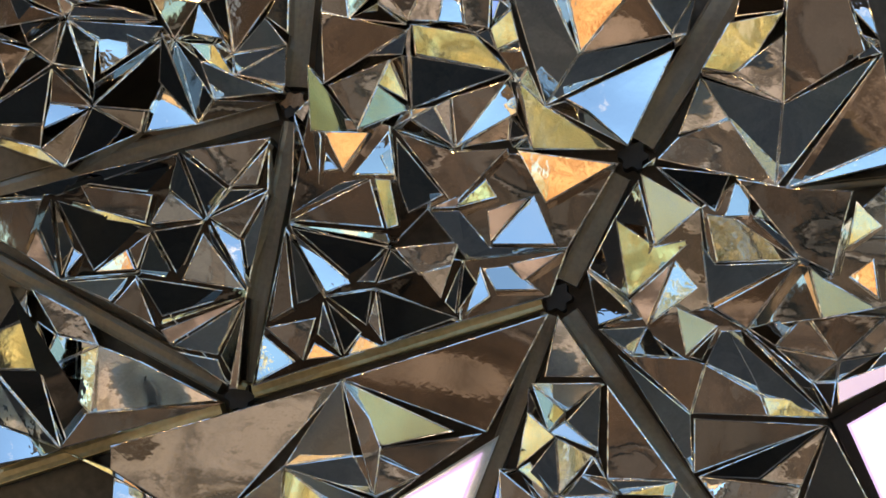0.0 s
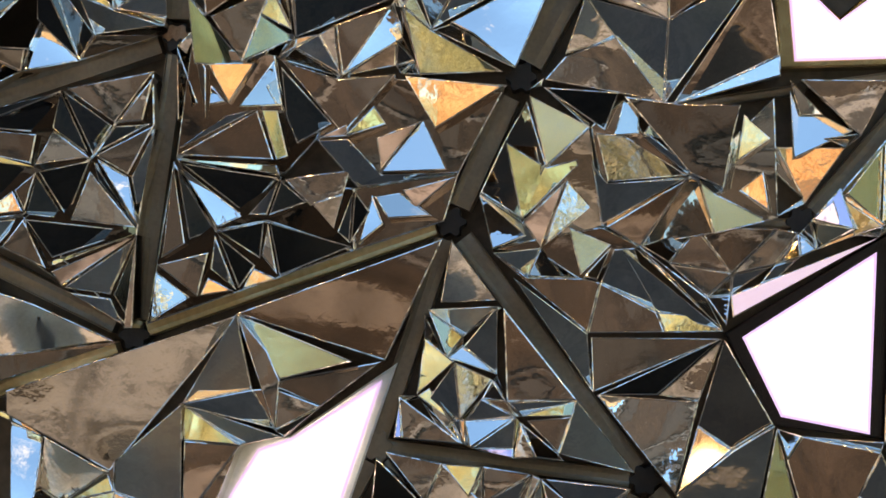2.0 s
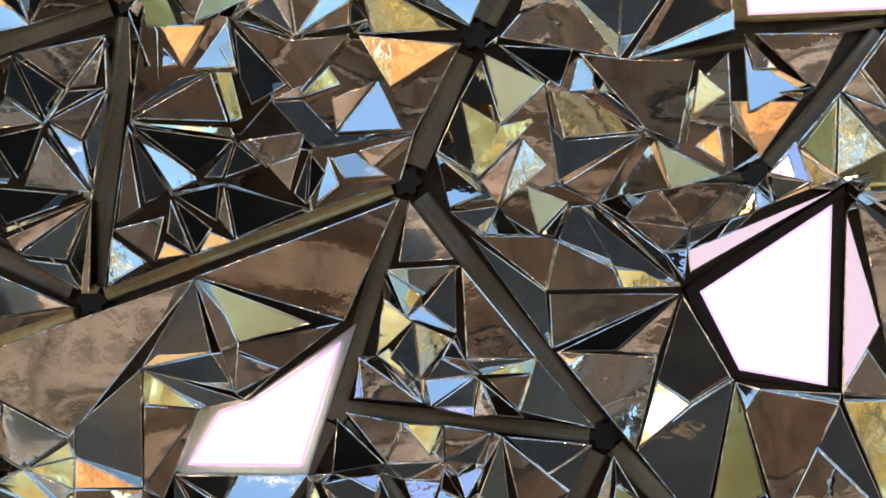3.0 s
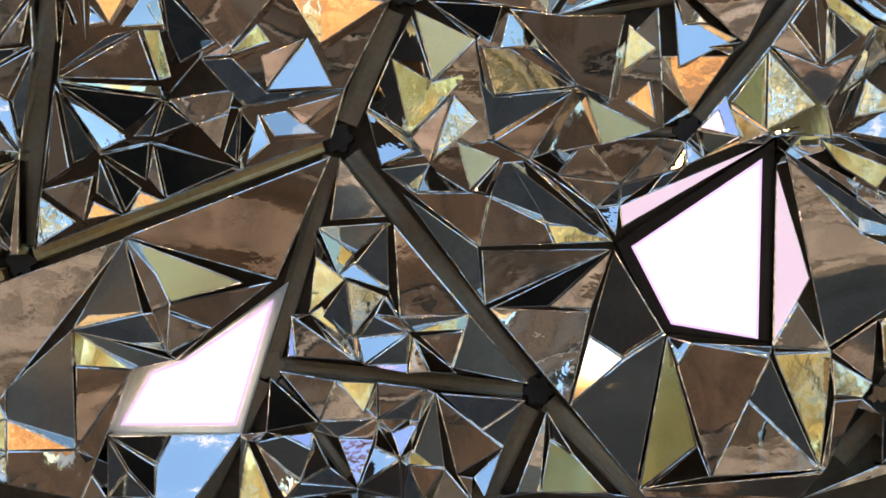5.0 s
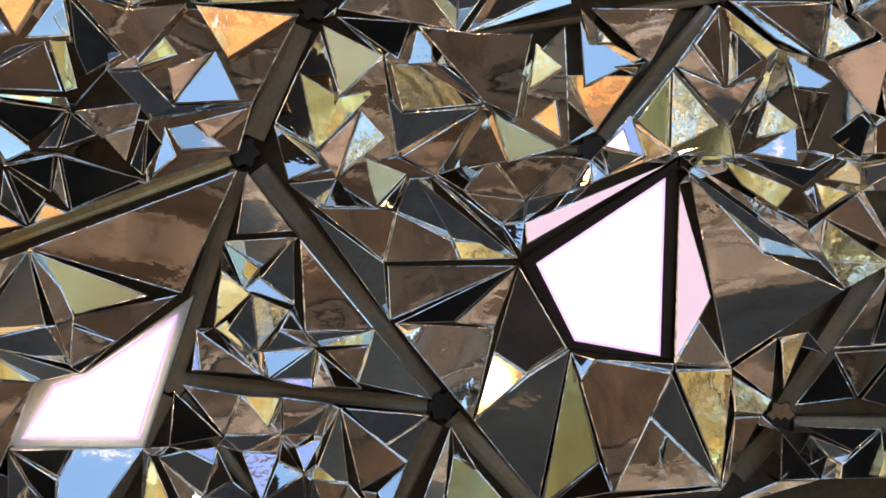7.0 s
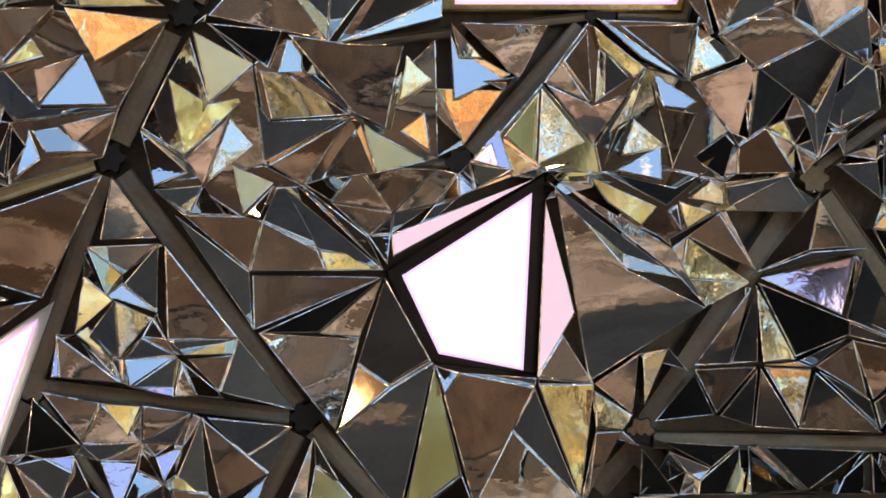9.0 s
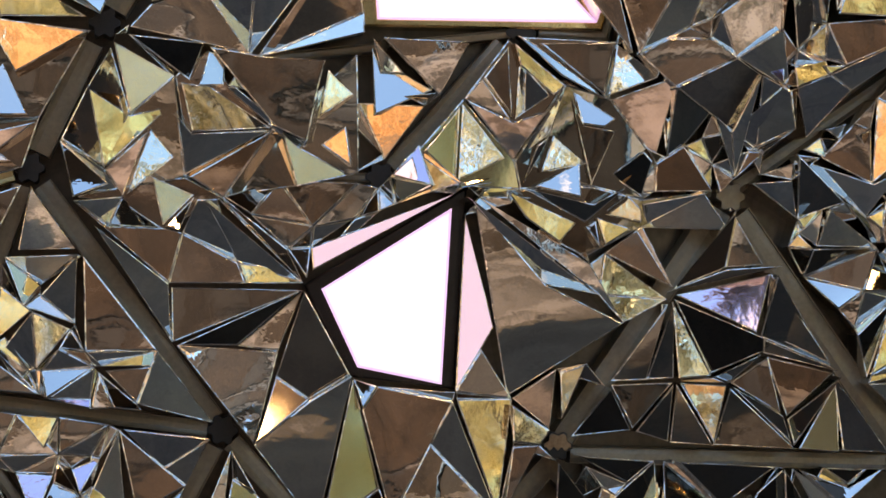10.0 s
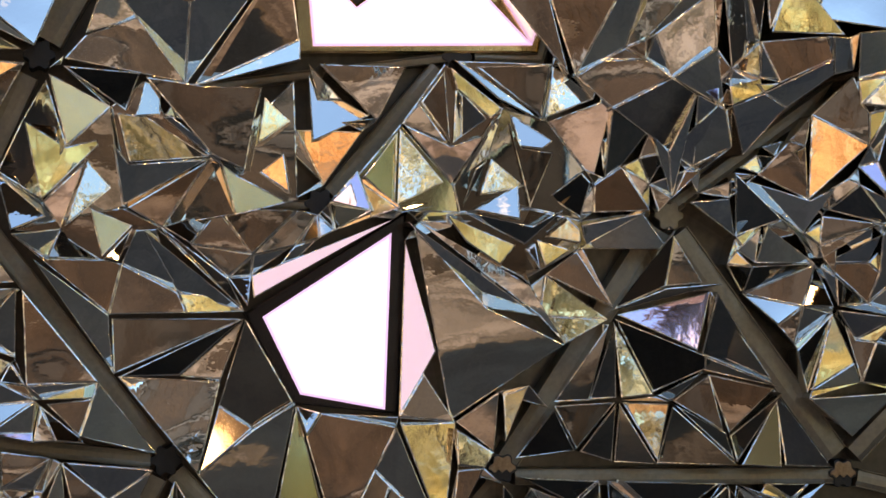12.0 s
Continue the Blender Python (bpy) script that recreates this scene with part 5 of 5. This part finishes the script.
facet(P, SMOKE, 1830, 2247, 142, 1916, 2201, 129, 1894, 2190, 122)
facet(P, SMOKE_DARK, 2026, 2260, 189, 1918, 2202, 121, 1940, 2184, 137)
facet(P, SMOKE, 1915, 2201, 130, 1894, 2190, 120, 1942, 2184, 131)
facet(P, SMOKE, 1725, 2527, 234, 1810, 2471, 235, 1739, 2603, 273)
facet(P, SMOKE_DARK, 1728, 2528, 226, 1717, 2586, 255, 1739, 2603, 272)
facet(P, SMOKE, 1829, 2247, 145, 1916, 2201, 129, 1965, 2394, 234)
facet(P, BRONZE, 1928, 2747, 288, 1946, 2566, 272, 1959, 2747, 296)
facet(P, BRONZE, 1959, 2571, 237, 1968, 2467, 230, 2004, 2507, 243)
facet(P, BRONZE, 2118, 2767, 244, 2132, 2626, 244, 2178, 2768, 261)
facet(P, GOLD, 2258, 2775, 253, 2286, 2679, 248, 2318, 2780, 246)
facet(P, SMOKE, 1972, 2468, 217, 2006, 2508, 235, 2006, 2456, 214)
facet(P, SMOKE, 2007, 2508, 234, 2095, 2463, 231, 2007, 2456, 212)
facet(P, SMOKE_DARK, 2095, 2596, 253, 2019, 2513, 199, 2095, 2478, 254)
facet(P, BRONZE, 2012, 2510, 218, 2092, 2462, 237, 2100, 2480, 241)
facet(P, SMOKE, 2090, 2594, 266, 2175, 2468, 225, 2107, 2483, 220)
facet(P, SMOKE_DARK, 1996, 2380, 210, 2023, 2260, 198, 2024, 2392, 196)
facet(P, SMOKE_DARK, 1963, 2393, 240, 2006, 2456, 213, 2020, 2391, 206)
facet(P, SMOKE, 2303, 2616, 296, 2338, 2549, 271, 2324, 2616, 300)
facet(P, BRONZE, 2386, 2615, 288, 2400, 2512, 280, 2415, 2633, 300)
facet(P, SILVER, 2545, 2520, 250, 2433, 2485, 246, 2548, 2502, 246)
facet(P, GOLD, 2433, 2485, 247, 2443, 2409, 242, 2549, 2503, 243)
facet(P, SILVER, 1550, 2019, 118, 1523, 2038, 121, 1587, 2045, 122)
facet(P, SILVER, 1522, 2038, 124, 1584, 2134, 138, 1587, 2044, 124)
facet(P, SILVER, 1679, 2195, 120, 1772, 2142, 126, 1723, 2061, 104)
facet(P, GOLD, 1778, 2143, 108, 1780, 2072, 104, 1722, 2060, 107)
facet(P, SMOKE_DARK, 2439, 2408, 251, 2563, 2404, 217, 2472, 2378, 239)
facet(P, GOLD, 2558, 2402, 229, 2475, 2379, 234, 2477, 2277, 231)
facet(P, SILVER, 1893, 2189, 125, 1943, 2184, 127, 1937, 2116, 114)
facet(P, SMOKE, 1554, 1930, 55, 1725, 2061, 164, 1826, 1929, 165)
facet(P, BRONZE, 1555, 1930, 116, 1536, 1923, 111, 1653, 1741, 137)
facet(P, BRONZE, 1537, 1923, 108, 1440, 1845, 83, 1653, 1741, 138)
facet(P, SMOKE, 1422, 1712, 90, 1439, 1845, 88, 1655, 1705, 67)

P = cluster("right_fan")
facet(P, BRONZE, 2303, 2377, 169, 2425, 2501, 224, 2470, 2377, 245, 2471, 2275, 245)
facet(P, COPPER, 2308, 2379, 158, 2467, 2274, 255, 2300, 2100, 154)
facet(P, GOLD, 2079, 2203, 110, 2141, 2247, 106, 2162, 2182, 107)
facet(P, SILVER, 2143, 2270, 141, 2216, 2293, 140, 2196, 2241, 131)
facet(P, BRONZE, 2137, 2179, 124, 2233, 2292, 157, 2285, 2272, 171, 2295, 2099, 166)
facet(P, DEEP, 2233, 2253, 187, 2285, 2272, 169, 2285, 2199, 154)
facet(P, SMOKE, 2054, 2183, 76, 2297, 2099, 178, 2366, 2138, 228, 2290, 1993, 139)
facet(P, SMOKE, 1898, 2085, 148, 2036, 2100, 144, 2077, 1979, 85)
facet(P, SILVER, 1933, 2115, 124, 2037, 2155, 146, 2038, 2101, 137)
facet(P, DEEP, 2052, 2183, 149, 2210, 2036, 158, 2082, 1980, 71)
facet(P, GOLD, 2075, 1979, 92, 2167, 2028, 85, 2142, 1957, 90, 2103, 1937, 93)
facet(P, GOLD, 2288, 1993, 148, 2367, 2035, 144, 2406, 1985, 146, 2340, 1956, 149)
facet(P, DEEP, 2366, 2069, 158, 2446, 2151, 232, 2580, 2014, 205)
facet(P, SILVER, 2363, 2137, 184, 2415, 2170, 205, 2454, 2153, 214, 2384, 2093, 182)
facet(P, BRONZE, 2349, 2050, 153, 2533, 2025, 212, 2339, 1956, 152)
facet(P, LILAC, 2452, 2209, 198, 2516, 2229, 207, 2555, 2091, 256)
facet(P, SMOKE, 2142, 1894, 97, 2168, 2015, 131, 2355, 1897, 85)
facet(P, SILVER, 2078, 1935, 90, 2156, 2010, 111, 2143, 1894, 93)
facet(P, COPPER, 2048, 1889, 78, 2122, 1884, 121, 2078, 1935, 92)
facet(P, DEEP, 2123, 1884, 117, 2358, 1898, 76, 2106, 1794, 74)
facet(P, BRONZE, 2109, 1794, 65, 2338, 1896, 127, 2294, 1756, 126)
facet(P, SILVER, 2109, 1794, 65, 2293, 1756, 130, 2209, 1693, 127)
facet(P, BRONZE, 2213, 1693, 114, 2291, 1756, 136, 2263, 1631, 133)
facet(P, DEEP, 2286, 1756, 147, 2362, 1898, 68, 2394, 1754, 146)
facet(P, SMOKE, 2356, 1886, 122, 2404, 1856, 132, 2422, 1760, 110)
facet(P, SMOKE, 2370, 1898, 111, 2540, 1993, 195, 2510, 1901, 149)
facet(P, GOLD, 2508, 1901, 153, 2604, 1997, 151, 2548, 1869, 154)
facet(P, BRONZE, 2375, 1899, 98, 2511, 1901, 145, 2547, 1869, 157, 2512, 1768, 142)
facet(P, DEEP, 2433, 1760, 84, 2515, 1768, 136, 2591, 1723, 200)
facet(P, SMOKE, 2408, 1746, 140, 2600, 1723, 180, 2486, 1650, 110)
facet(P, COPPER, 2488, 1650, 107, 2600, 1723, 179, 2544, 1642, 143)
facet(P, BRONZE, 2439, 1732, 99, 2484, 1650, 116, 2546, 1642, 137, 2500, 1511, 125)
facet(P, GOLD, 2397, 1735, 128, 2472, 1574, 131, 2325, 1485, 133)
facet(P, SMOKE, 2326, 1485, 131, 2470, 1574, 136, 2502, 1510, 120)
facet(P, DEEP, 2399, 1735, 124, 2324, 1473, 99, 2271, 1613, 138)
facet(P, SMOKE, 2314, 1457, 134, 2644, 1478, 96, 2489, 1330, 80)
facet(P, SILVER, 2340, 1956, 148, 2508, 2015, 195, 2356, 1913, 145)
facet(P, DEEP, 2211, 2037, 156, 2330, 1912, 147, 2291, 1993, 141)
facet(P, DEEP, 2628, 1627, 122, 2542, 1642, 145, 2500, 1511, 125, 2648, 1492, 86)
facet(P, SMOKE, 2538, 1992, 200, 2576, 2014, 215, 2601, 1848, 168, 2518, 1768, 127, 2544, 1868, 163)
facet(P, DEEP, 2151, 2250, 80, 2165, 2182, 101, 2202, 2242, 115)
facet(P, BRONZE, 2310, 2379, 153, 2241, 2294, 135, 2292, 2273, 152)
facet(P, BRONZE, 2133, 2179, 135, 2064, 2186, 115, 2049, 2158, 113)
facet(P, DEEP, 2140, 2180, 115, 2037, 2101, 139, 2049, 2158, 112)
facet(P, BRONZE, 2307, 2101, 136, 2373, 2139, 159, 2367, 2069, 154)
facet(P, BRONZE, 2374, 2139, 157, 2368, 2069, 152, 2393, 2094, 162)
facet(P, DEEP, 2292, 1993, 137, 2374, 2036, 125, 2356, 2051, 134)
facet(P, DEEP, 2305, 2101, 141, 2374, 2070, 137, 2350, 2050, 150)
facet(P, BRONZE, 2459, 2154, 202, 2422, 2171, 188, 2453, 2209, 197)
facet(P, SMOKE, 2547, 2399, 253, 2483, 2278, 217, 2521, 2230, 196)
facet(P, SMOKE, 2480, 2278, 223, 2455, 2209, 192, 2515, 2229, 210)
facet(P, DEEP, 2562, 2403, 221, 2506, 2227, 229, 2578, 2095, 205)
facet(P, GOLD, 2582, 2014, 200, 2538, 2025, 202, 2579, 2095, 203)
facet(P, SMOKE, 2454, 2153, 214, 2544, 2026, 187, 2572, 2094, 217)
facet(P, SILVER, 2298, 1994, 122, 2221, 2038, 132, 2169, 2016, 130)
facet(P, BRONZE, 2293, 1993, 135, 2142, 1957, 91, 2179, 2017, 102)
facet(P, BRONZE, 2083, 1980, 69, 2109, 1937, 77, 2085, 1936, 71)
facet(P, GOLD, 2083, 1980, 69, 2086, 1936, 69, 2051, 1889, 71)
facet(P, DEEP, 2048, 1889, 78, 2128, 1884, 104, 2114, 1794, 52)
facet(P, DEEP, 2368, 1887, 93, 2407, 1856, 125, 2376, 1899, 96)
facet(P, DEEP, 2589, 2015, 185, 2538, 2025, 201, 2545, 1993, 184)
facet(P, DEEP, 2408, 1856, 124, 2418, 1760, 119, 2536, 1768, 86)
facet(P, SMOKE, 2293, 1756, 130, 2274, 1630, 102, 2405, 1735, 108)
facet(P, SILVER, 2296, 1756, 121, 2406, 1755, 116, 2402, 1735, 114)
facet(P, DEEP, 2498, 1650, 83, 2439, 1732, 100, 2404, 1735, 110)
facet(P, GOLD, 2269, 1631, 117, 2406, 1735, 106, 2278, 1613, 119)
facet(P, GOLD, 2508, 1510, 105, 2332, 1485, 116, 2321, 1456, 117)
facet(P, SILVER, 2544, 2026, 188, 2545, 1993, 183, 2511, 2015, 188)
facet(P, SMOKE, 2411, 1985, 135, 2516, 1902, 134, 2515, 2016, 179)
facet(P, BRONZE, 2411, 1985, 134, 2405, 1856, 129, 2367, 1914, 118)
facet(P, SMOKE, 2294, 1993, 131, 2346, 1957, 133, 2339, 1913, 126)
facet(P, SILVER, 2346, 1957, 133, 2364, 1914, 126, 2338, 1913, 126)
facet(P, DEEP, 2605, 1723, 168, 2554, 1642, 118, 2632, 1627, 114)
facet(P, GOLD, 2511, 1510, 100, 2651, 1477, 80, 2651, 1492, 80)
facet(P, SMOKE, 2523, 1768, 116, 2613, 1723, 150, 2598, 1848, 176)

P = cluster("dark_star")
facet(P, DEEP, 1652, 1726, 55, 1819, 1807, 165, 1980, 1822, 255)
facet(P, LILAC, 1677, 1720, 92, 1987, 1799, 105, 1936, 1609, 133)
facet(P, DEEP, 2000, 1799, 134, 2197, 1501, 127, 1970, 1596, 70)
facet(P, BLACK_GLASS, 1675, 1707, 80, 1956, 1594, 148, 1960, 1549, 139, 1805, 1472, 73)
facet(P, SMOKE, 1663, 1700, 100, 1799, 1466, 105, 1685, 1454, 125)
facet(P, DEEP, 1632, 1691, 161, 1585, 1445, 103, 1477, 1438, 66)
facet(P, DEEP, 1656, 1696, 143, 1673, 1454, 110, 1593, 1446, 76)
facet(P, DEEP, 1475, 1427, 80, 1664, 1443, 134, 1541, 1291, 115)
facet(P, BLACK_GLASS, 1463, 1420, 133, 1532, 1287, 133, 1353, 1258, 64)
facet(P, DEEP, 1665, 1438, 137, 1662, 1252, 106, 1559, 1281, 87)
facet(P, DEEP, 1683, 1438, 108, 1801, 1244, 145, 1676, 1248, 77)
facet(P, SMOKE_DARK, 1705, 1440, 64, 1840, 1438, 139, 1804, 1252, 140)
facet(P, DEEP, 1863, 1429, 103, 2068, 1241, 162, 1823, 1243, 65)
facet(P, DEEP, 1879, 1432, 80, 2036, 1345, 130, 2069, 1251, 127)
facet(P, SMOKE_DARK, 1870, 1445, 79, 1984, 1533, 109, 2022, 1349, 142)
facet(P, SMOKE_DARK, 1985, 1532, 88, 2191, 1488, 145, 2056, 1342, 97)
facet(P, DEEP, 1980, 1543, 73, 1977, 1590, 82, 2198, 1495, 173)
facet(P, BLACK_GLASS, 2212, 1478, 168, 2064, 1333, 81, 2091, 1246, 81)
facet(P, OLIVE, 2225, 1466, 95, 2225, 1232, 128, 2097, 1240, 107)
facet(P, DEEP, 1818, 1463, 80, 1950, 1542, 155, 1861, 1444, 95)
facet(P, DEEP, 1698, 1445, 74, 1800, 1461, 121, 1843, 1443, 135)
facet(P, BLACK_GLASS, 1833, 1996, 208, 1820, 1812, 153, 1675, 1734, 55)
facet(P, SMOKE, 1847, 2008, 93, 1951, 1824, 137, 1835, 1813, 99)
facet(P, DEEP, 1985, 1608, 70, 1982, 1804, 114, 2185, 1515, 146)
facet(P, SMOKE, 2208, 1488, 96, 2423, 1230, 65, 2239, 1239, 125)
facet(P, SMOKE, 1421, 1712, 93, 1506, 1623, 92, 1654, 1705, 71)

P = cluster("under_right")
facet(P, SILVER, 2097, 1175, 98, 2271, 1116, 103, 2405, 1181, 65, 2244, 1059, 127, 2152, 1137, 107)
facet(P, SILVER, 2091, 1173, 71, 2166, 1133, 69, 2267, 1052, 65, 2169, 1051, 67)
facet(P, DEEP, 2177, 1182, 116, 2346, 1176, 65, 2269, 1130, 95)
facet(P, DEEP, 1294, 1186, 159, 1438, 1029, 75, 1296, 1034, 136)
facet(P, DEEP, 1348, 1207, 181, 1631, 1188, 65, 1529, 1121, 117)
facet(P, SILVER, 1406, 1167, 65, 1531, 1120, 107, 1491, 1079, 116, 1452, 1104, 98)
facet(P, DEEP, 1487, 1081, 131, 1629, 1188, 73, 1649, 1032, 65, 1482, 1037, 133)
facet(P, GOLD, 1610, 1086, 73, 1644, 1121, 65, 1647, 1032, 71, 1597, 1032, 79)
facet(P, DEEP, 1657, 1188, 71, 1839, 1047, 65, 1650, 1040, 132)
facet(P, BRONZE, 1659, 1187, 65, 1704, 1186, 76, 1842, 1053, 117, 1825, 1053, 113)
facet(P, DEEP, 1674, 1196, 181, 2040, 1178, 65, 1823, 1060, 176)
facet(P, DEEP, 2061, 1175, 77, 2074, 1038, 65, 1934, 1042, 114, 1964, 1099, 106)
facet(P, DEEP, 2051, 1178, 104, 2154, 1040, 65, 2064, 1042, 95)
facet(P, BRONZE, 2278, 1115, 83, 2172, 1132, 52, 2274, 1129, 81)
facet(P, GOLD, 2171, 1132, 56, 2200, 1176, 52, 2286, 1126, 52)
facet(P, BRONZE, 2289, 1112, 56, 2347, 1176, 62, 2286, 1126, 52)
facet(P, SILVER, 1044, 927, 144, 1437, 1030, 76, 1304, 1030, 99)
facet(P, DEEP, 1296, 1035, 139, 1408, 1167, 59, 1463, 1099, 52)
facet(P, BRONZE, 1440, 1028, 63, 1503, 1075, 71, 1462, 1099, 55)
facet(P, BRONZE, 1440, 1028, 65, 1501, 1075, 76, 1496, 1031, 78)
facet(P, SILVER, 1652, 1030, 52, 1647, 1120, 54, 1673, 1031, 53)
facet(P, DEEP, 2113, 1171, 52, 2095, 1172, 59, 2062, 1042, 100)
facet(P, DEEP, 1829, 1051, 99, 1640, 1044, 168, 1954, 1035, 52)
facet(P, DEEP, 2040, 1178, 65, 2069, 1173, 52, 1973, 1096, 81)
facet(P, DEEP, 1844, 1053, 109, 1951, 1036, 61, 1983, 1094, 52)
facet(P, DEEP, 2272, 1050, 52, 2162, 1053, 87, 2144, 1043, 93)

P = cluster("blades")
facet(P, SMOKE_DARK, 135, 2921, 157, 149, 3004, 137, 288, 2998, 189, 282, 2933, 207)
facet(P, GOLD, 117, 2887, 238, 283, 2934, 200, 208, 2800, 200, 140, 2733, 209, 44, 2741, 236)
facet(P, SILVER, 140, 2735, 198, 208, 2798, 211, 285, 2861, 224, 295, 2656, 172)
facet(P, BRONZE, 287, 2997, 196, 468, 3001, 208, 532, 2826, 194, 500, 2798, 189, 295, 2658, 162)
facet(P, SMOKE, 467, 2998, 223, 523, 2876, 186, 583, 2820, 183, 517, 2806, 150)
facet(P, SILVER, 437, 3009, 169, 526, 3013, 165, 574, 2860, 190)
facet(P, SMOKE, 41, 2727, 160, 295, 2656, 174, 290, 2406, 69)
facet(P, SMOKE, 295, 2656, 172, 582, 2819, 193, 290, 2407, 65)
facet(P, SILVER, -16, 2547, 117, 140, 2607, 136, 290, 2407, 146, -78, 2475, 108)
facet(P, SILVER, 41, 2726, 166, 140, 2607, 112, -16, 2550, 136)
facet(P, SMOKE_DARK, 584, 2821, 221, 634, 2554, 141, 370, 2430, 79, 314, 2407, 67)
facet(P, SILVER, 370, 2430, 86, 635, 2556, 156, 637, 2489, 170, 314, 2407, 77)
facet(P, SILVER, 41, 2731, 214, 140, 2733, 206, 295, 2656, 172)
facet(P, SMOKE, 535, 2833, 156, 524, 2878, 175, 575, 2862, 181)
facet(P, SMOKE_DARK, 535, 2832, 162, 583, 2821, 183, 576, 2864, 167)
facet(P, SMOKE, 141, 2736, 193, 44, 2746, 209, 41, 2733, 202)
